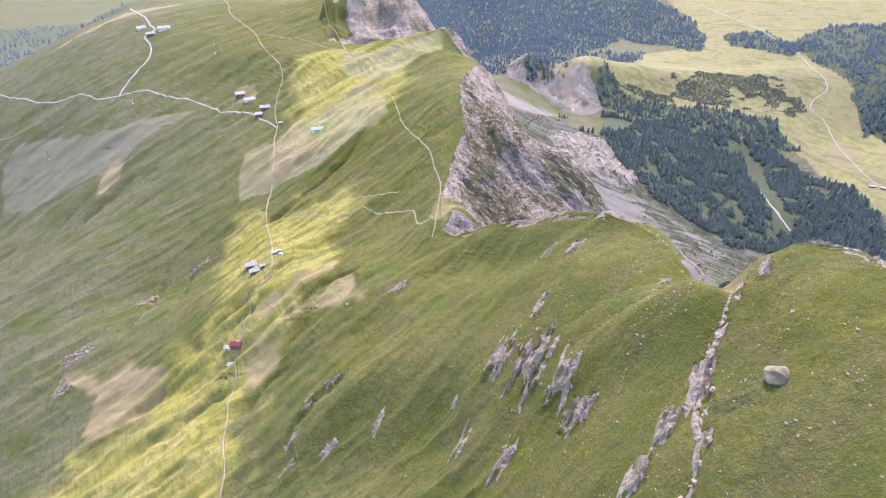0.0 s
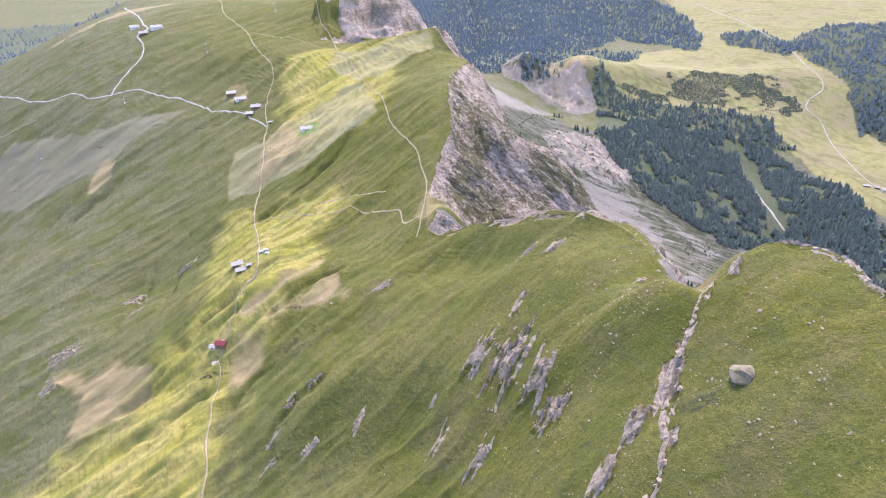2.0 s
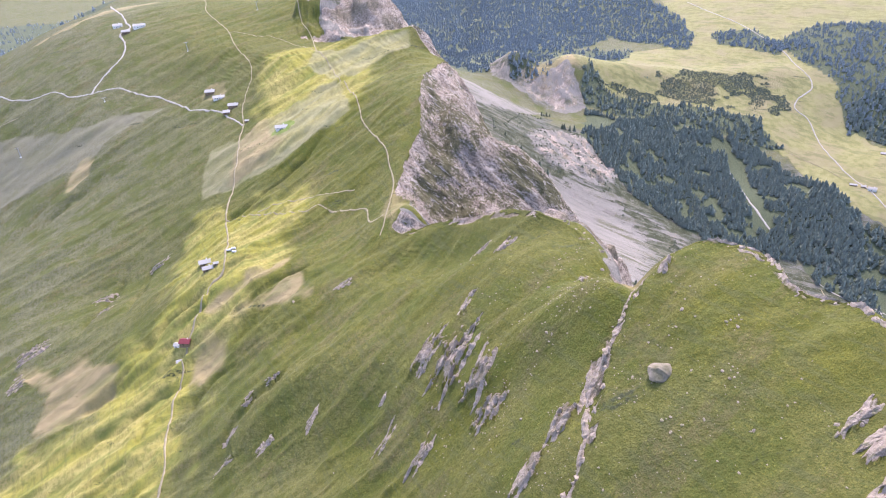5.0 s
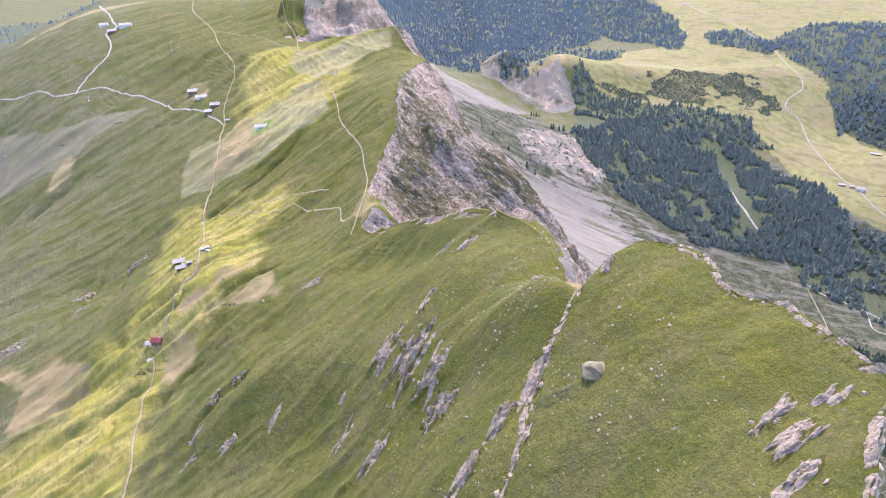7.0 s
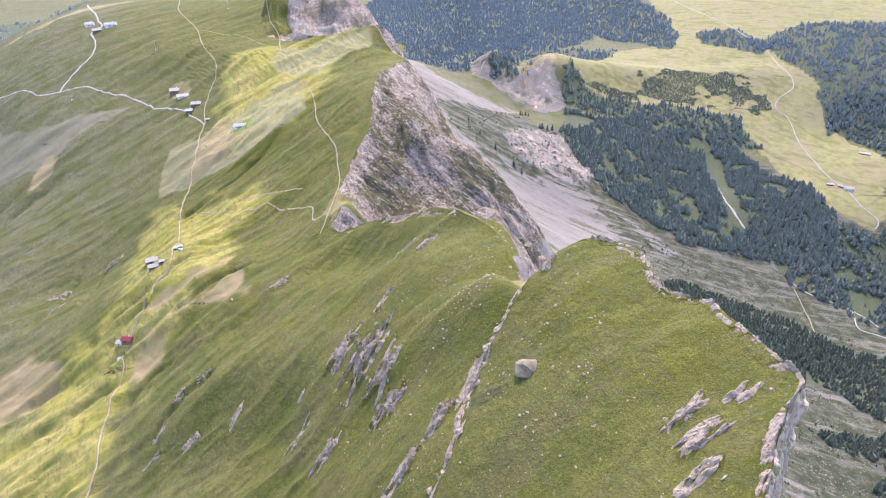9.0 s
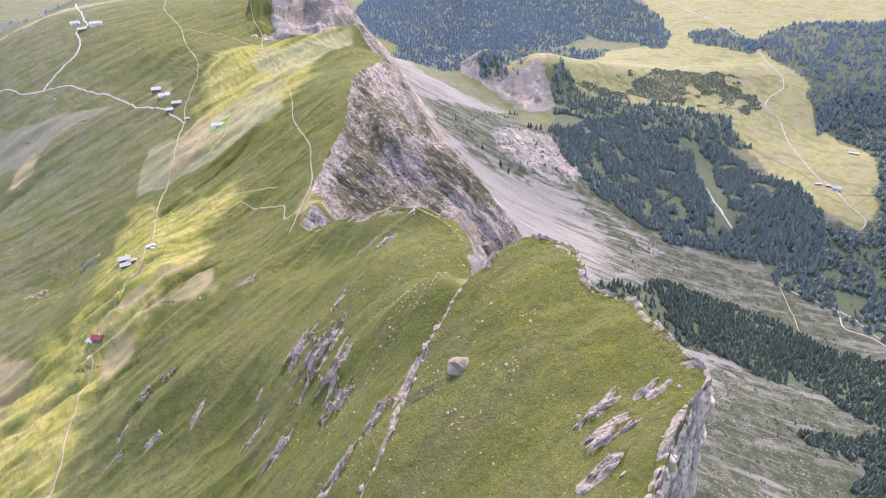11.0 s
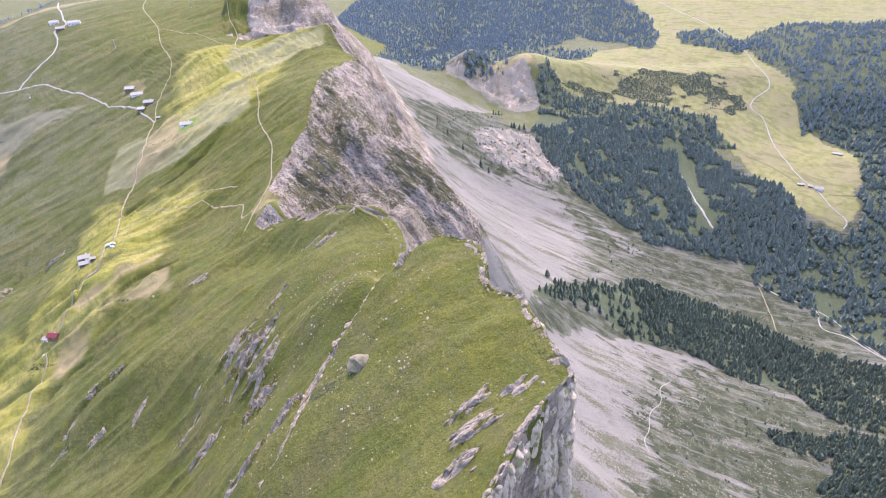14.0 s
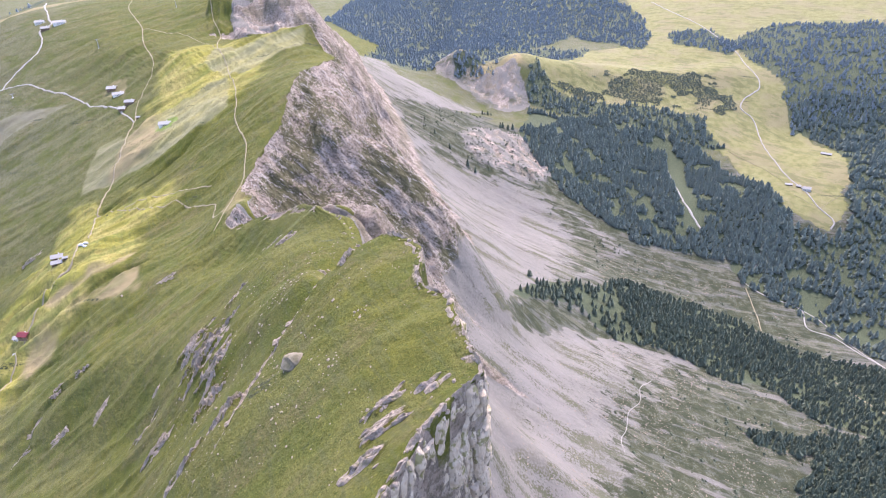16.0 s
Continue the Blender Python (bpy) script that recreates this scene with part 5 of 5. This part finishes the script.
MODELS = [spruce(i) for i in range(5)]
r = np.random.RandomState(12)
spots = []
x, y = scatter(ZONES["wood"][7], 4200, 300)
near = x < 455
spots += list(zip(x[near], y[near]))[:285]
spots += [(294, 775), (297, 780), (305, 765), (311, 768), (322, 775), (330, 772), (337, 780), (345, 790), (300, 735), (330, 735), (352, 745), (375, 760), (392, 740), (430, 745)]
spots += [(268, 1480), (276, 1486), (284, 1490), (262, 1476), (300, 1400), (306, 1404), (318, 1398), (330, 1405), (150, 1215), (180, 1185), (215, 1160), (230, 1150)]
for i, (x, y) in enumerate(spots):
    h = r.uniform(7, 15)
    m = Matrix.Translation((x, y, ground_at(x, y))) @ Matrix.Rotation(r.uniform(0, 6.28), 4, "Z")
    model = MODELS[i % 5]
    tree = model if i < 5 else copy_thing(model, Matrix())
    tree.matrix_world = m @ Matrix.Diagonal((h * r.uniform(1.2, 1.7), h * r.uniform(1.2, 1.7), h, 1))


def forest(name, label, x, y, tall, tiers, points, material, seed, spread=0.33):
    """A wood of many spruces as one mesh."""
    r = np.random.RandomState(seed)
    n = len(x)
    z, h = heights(x, y), tall * (0.4 + 0.9 * r.uniform(0, 1, n) ** 1.4) * (1 + 0.35 * fractal(x / 60, y / 60, 33, 2))
    kinds = [crown_arrays(seed * 10 + k, tiers, points, spread) for k in range(6)]
    pick = r.randint(0, 6, n)
    vs, fs, at = [], [], 0
    for k, (v0, f0) in enumerate(kinds):
        m = pick == k
        c = m.sum()
        a = r.uniform(0, 6.28, c)[:, None]
        w = (h[m] * r.uniform(0.85, 1.3, c))[:, None]
        v = np.stack([(v0[:, 0] * np.cos(a) - v0[:, 1] * np.sin(a)) * w + x[m][:, None], (v0[:, 0] * np.sin(a) + v0[:, 1] * np.cos(a)) * w + y[m][:, None],
                      v0[:, 2] * h[m][:, None] + z[m][:, None]], -1)
        vs.append(v.reshape(-1, 3))
        fs.append((f0[None] + (np.arange(c) * len(v0))[:, None, None]).reshape(-1, 3) + at)
        at += c * len(v0)
    ob = new(name, mesh_of(name, np.concatenate(vs), np.concatenate(fs)))
    ob.data.materials.append(material)
    return tagged(ob, label, "forest", kind="stuff")


def stand(index, n, seed, thin=-0.35):
    x, y = scatter(ZONES["wood"][index], n, seed)
    keep = fractal(x / 28, y / 28, seed, 3) > thin
    for hole in CLEARINGS:
        keep &= distance_in(x, y, hole) < -2
    return x[keep], y[keep]


x, y = stand(7, 15000, 301, -0.5)
keep = x > 455
forest("spruce_wood", "dense dark spruce wood on the ridge below the scree", x[keep], y[keep], 11, 6, 9, NEEDLES, 3)
x, y = stand(9, 3600, 306, -0.5)
forest("spruce_wood", "straggling dark spruce wood on rough stony turf", x, y, 12, 6, 9, NEEDLES, 6)
x, y = stand(10, 1700, 307, -0.5)
forest("spruce_belt", "belt of spruces at the upper edge of the meadow", x, y, 12, 5, 7, SLOPE_HAZE_NEEDLES, 7)
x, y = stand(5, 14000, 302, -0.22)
forest("spruce_forest", "dense spruce forest clothing the valley slope, painted blue-green with haze", x, y, 13, 6, 8, SLOPE_HAZE_NEEDLES, 4)
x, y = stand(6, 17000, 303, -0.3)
forest("spruce_forest", "dark spruce forest around the alpine meadow", x, y, 14, 5, 7, SLOPE_HAZE_NEEDLES, 5)
# the farthest stands carry the most painted haze
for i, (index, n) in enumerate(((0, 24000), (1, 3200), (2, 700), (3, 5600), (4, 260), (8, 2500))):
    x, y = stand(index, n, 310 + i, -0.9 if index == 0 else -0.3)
    forest("far_forest", "distant conifer forest with blue-green haze painted into its colour", x, y, 13 if index == 0 else 11, 3, 6, FAR_HAZE_NEEDLES, 20 + i, 0.3)
# dwarf pine on the sunny hump and in the debris
for outline, n, seed in (([(418, 1688), (521, 1720), (632, 1772), (761, 1814), (937, 1807), (998, 1732), (967, 1601), (870, 1601), (782, 1627), (675, 1642), (579, 1644), (469, 1651)], 15000, 41),
                         (ZONES["scree"][4], 420, 46), ([(300, 1180), (360, 1150), (430, 1240), (420, 1330), (350, 1390), (250, 1395), (200, 1270)], 300, 47),
                         ([(115, 1360), (160, 1365), (255, 1475), (210, 1210), (265, 1170), (215, 1140), (165, 1175), (130, 1235)], 260, 42),
                         (ZONES["debris"][0], 900, 43), (ZONES["debris"][1], 900, 44), (ZONES["debris"][2], 300, 45)):
    x, y = scatter(outline, n, seed)
    keep = fractal(x / 30, y / 30, seed, 3) > -0.05
    if seed == 41:
        keep = (fractal(x / 60, y / 45, seed, 4) > -0.22) & (distance_in(x, y, outline) + 30 * fractal(x / 40, y / 40, 95, 3) > 12)
    forest("dwarf_pine", "low dark thickets of dwarf pine on stony ground", x[keep], y[keep], 3.2, 3, 6, DWARF_PINE, seed, 0.75)

# ---- huts ----


def gable(length, width, base, rise):
    """A house body: four walls up to a gable along x."""
    bm = bmesh.new()
    l, w = length / 2, width / 2
    low = [bm.verts.new(p) for p in ((-l, -w, -2.5), (l, -w, -2.5), (l, w, -2.5), (-l, w, -2.5))]
    eave = [bm.verts.new(p) for p in ((-l, -w, base), (l, -w, base), (l, w, base), (-l, w, base))]
    top = [bm.verts.new((-l, 0, base + rise)), bm.verts.new((l, 0, base + rise))]
    for a, b in ((0, 1), (2, 3)):
        bm.faces.new((low[a], low[b], eave[b], eave[a]))
    bm.faces.new((low[1], low[2], eave[2], top[1], eave[1]))
    bm.faces.new((low[3], low[0], eave[0], top[0], eave[3]))
    bm.faces.new(low[::-1])
    bm.faces.new((eave[0], eave[1], top[1], top[0]))
    bm.faces.new((eave[2], eave[3], top[0], top[1]))
    return bm


def roof_side(length, width, base, rise, s):
    """One pitch of a roof, a thick board that overhangs."""
    bm = bmesh.new()
    l, w = length / 2 + 0.7, width / 2
    pitch = rise / w
    over = 0.7
    outer = [(-l, s * (w + over), base - over * pitch), (l, s * (w + over), base - over * pitch), (l, 0, base + rise), (-l, 0, base + rise)]
    lo = [bm.verts.new(p) for p in outer]
    hi = [bm.verts.new((p[0], p[1], p[2] + 0.28)) for p in outer]
    bm.faces.new(lo[::-1]), bm.faces.new(hi)
    for i in range(4):
        bm.faces.new((lo[i], lo[(i + 1) % 4], hi[(i + 1) % 4], hi[i]))
    bmesh.ops.recalc_face_normals(bm, faces=bm.faces)
    return bm


def hut(x, y, length, width, turn, roof, walls, label, base=2.6, chimney=True, name="alpine_hut", group=""):
    thing = holder(name, x, y, turn, 0.4)
    rise = width * 0.28
    part("wall", gable(length, width, base, rise), walls, thing)
    for s in (-1, 1):
        part("roof", roof_side(length, width, base, rise, s), roof, thing)
    part("door", boxed((1.1, 0.12, 2.0), (-length * 0.1, -width / 2 - 0.04, 1.0)), DARK_BOARD, thing)
    for i in range(max(1, int(length // 4))):
        wx = -length / 2 + (i + 0.5) * length / max(1, int(length // 4)) + 0.9
        for s in (-1, 1):
            frame_ob = part("window", boxed((1.15, 0.10, 1.15), (wx, s * (width / 2 + 0.03), 1.6)), DARK_BOARD, thing)
            part("pane", boxed((0.9, 0.04, 0.9), (wx, s * (width / 2 + 0.09), 1.6)), PANE, frame_ob)
    if chimney:
        part("chimney", boxed((0.7, 0.7, 1.5), (length * 0.2, width * 0.12, base + rise + 0.3)), WHITEWASH, thing)
    return tagged(thing, label, "hut", group)


hut(-199, 425, 9, 6.5, -8, RED_METAL, LARCH, "brown timber alpine hut with a dark red sheet roof")
hut(-208, 426, 4.5, 4, -8, SHINGLE, WHITEWASH, "small white outbuilding with a pale roof beside the red hut", 2.2, False, "shed")
hut(-203, 413, 4.5, 3.5, 10, SHINGLE, LARCH, "small shed with a pale roof below the red hut", 2.0, False, "shed")
hut(-201, 505, 10, 7, 22, SHINGLE, LARCH, "timber hay barn with a pale grey shingle roof", group="barns beside the track")
hut(-193.5, 492, 9, 6, 22, SHINGLE, LARCH, "dark timber barn with a pale shingle roof beside the track", group="barns beside the track")
hut(-186, 495, 4, 3, 20, SHINGLE, LARCH, "tiny timber shed at the edge of the track", 2.0, False, "shed")
hut(-167, 727, 14, 8, 8, SHINGLE, WHITEWASH, "white alpine hut with a pale roof on a mown meadow")
hut(-307, 886, 13, 9, 5, SHINGLE, LARCH, "timber alpine farmhouse with a pale shingle roof", group="hamlet by the gravel road")
hut(-288, 864, 15, 8, 15, SHINGLE, WHITEWASH, "white farmhouse with a pale roof at the road's end", group="hamlet by the gravel road")
hut(-258, 832, 13, 8, 3, SHINGLE, LARCH, "long timber barn with a light grey roof", group="hamlet by the gravel road")
hut(-264, 818, 9, 7, 3, SHINGLE, LARCH, "small timber barn with a light roof beside the long barn", group="hamlet by the gravel road")
hut(-227, 783, 4.5, 3.5, 0, SHINGLE, LARCH, "tiny wooden shelter where the paths meet", 2.0, False, "shed")
hut(-560, 1172, 15, 9, 10, SHINGLE, WHITEWASH, "pale alpine inn with a grey roof above the road", 4.0, group="buildings on the hill")
hut(-527, 1130, 14, 9, 20, SHINGLE, LARCH, "timber alpine inn with a grey roof beside the road", 4.0, group="buildings on the hill")
hut(-508, 1146, 20, 9, 10, SHINGLE, WHITEWASH, "long pale alpine building with a grey roof", 4.0, group="buildings on the hill")
hut(967, 1312, 15, 7, -22, SHINGLE, LARCH, "long timber barn with a very pale roof on the meadow", group="alm buildings in the valley")
hut(997, 1288, 17, 11, -30, SHINGLE, WHITEWASH, "white two-storey alm house with a grey roof", 5.0, group="alm buildings in the valley")
hut(985, 1302, 10, 8, -30, SHINGLE, LARCH, "timber alm hut with a pale roof beside the alm house", 3.0, group="alm buildings in the valley")
hut(1121, 1447, 24, 9, -35, SHINGLE, LARCH, "long cattle barn with a grey roof at the forest edge", 3.0, False, group="alm buildings in the valley")


def parked_van(x, y, turn):
    thing = holder("van", x, y, turn)
    bm = boxed((4.8, 1.9, 1.5), (0, 0, 1.15))
    for v in bm.verts:
        if v.co.z > 1.5:
            v.co.x *= 0.8
            v.co.y *= 0.85
    bmesh.ops.bevel(bm, geom=bm.edges[:], offset=0.15, segments=2, affect="EDGES")
    body = part("body", bm, PAINT, thing)
    part("windscreen", boxed((0.05, 1.5, 0.6), (2.16, 0, 1.55)), PANE, body)
    for sx in (-1.5, 1.5):
        for sy in (-0.9, 0.9):
            part("wheel", rod((sx, sy - 0.12, 0.35), (sx, sy + 0.12, 0.35), 0.35, 0.35, 12), RUBBER, thing)
    return tagged(thing, "white van parked on grass beside the track", "van", "vehicles beside the track")


parked_van(-177, 510, 20)
parked_van(-170, 505, -10)
parked_van(-173, 512, 5)


def lift_tower(x, y, turn, height):
    thing = holder("lift_tower", x, y, turn, 0.5)
    tagged(thing, "grey steel chairlift tower standing in the meadow", "lift tower", "towers of the chairlift")
    part("mast", rod((0, 0, 0), (0, 0, height), 0.7, 0.4, 10), STEEL, thing)
    part("crossarm", boxed((6.0, 0.5, 0.5), (0, 0, height)), STEEL, thing)
    part("footing", boxed((2.6, 2.6, 1.2), (0, 0, 0.3)), WHITEWASH, thing)
    for s in (-1, 1):
        train = part("sheave_train", boxed((0.3, 4.0, 0.3), (s * 2.8, 0, height + 0.4)), STEEL, thing)
        for k in range(4):
            part("sheave", rod((s * 2.8 - 0.25, -1.5 + k, height + 0.7), (s * 2.8 + 0.25, -1.5 + k, height + 0.7), 0.3, 0.3, 10), RUBBER, train)
    part("ladder", boxed((0.4, 0.1, height - 1.5), (0, -0.8, height / 2)), STEEL, thing)


lift_tower(-620, 883, 30, 15)
lift_tower(-376, 1010, 30, 14)
lift_tower(-292, 1147, 30, 14)
lift_tower(-495, 938, 30, 6)


def fence(knots, label):
    """A post-and-rail fence along a line in plan."""
    x0, y0 = knots[0]
    thing = holder("fence", x0, y0)
    base = thing.matrix_world.translation.copy()
    spots = []
    for (ax, ay), (bx, by) in zip(knots, knots[1:]):
        n = max(1, int(math.hypot(bx - ax, by - ay) / 5))
        spots += [(ax + (bx - ax) * k / n, ay + (by - ay) * k / n) for k in range(n)]
    spots.append(knots[-1])
    tops = [Vector((x, y, ground_at(x, y))) - base for x, y in spots]
    for a in tops:
        part("post", rod(a + Vector((0, 0, -0.3)), a + Vector((0, 0, 1.5)), 0.16, 0.14), POST, thing)
    for a, b in zip(tops, tops[1:]):
        for h in (0.6, 1.2):
            part("rail", rod(a + Vector((0, 0, h)), b + Vector((0, 0, h)), 0.11, 0.11, 4), POST, thing)
    tagged(thing, label, "fence", "fences round the alm")


fence([(880, 1470), (940, 1389), (966, 1318)], "grey wooden post-and-rail fence across the valley meadow")
fence([(958, 1273), (992, 1218), (1068, 1264)], "weathered wooden fence enclosing the paddock below the alm")
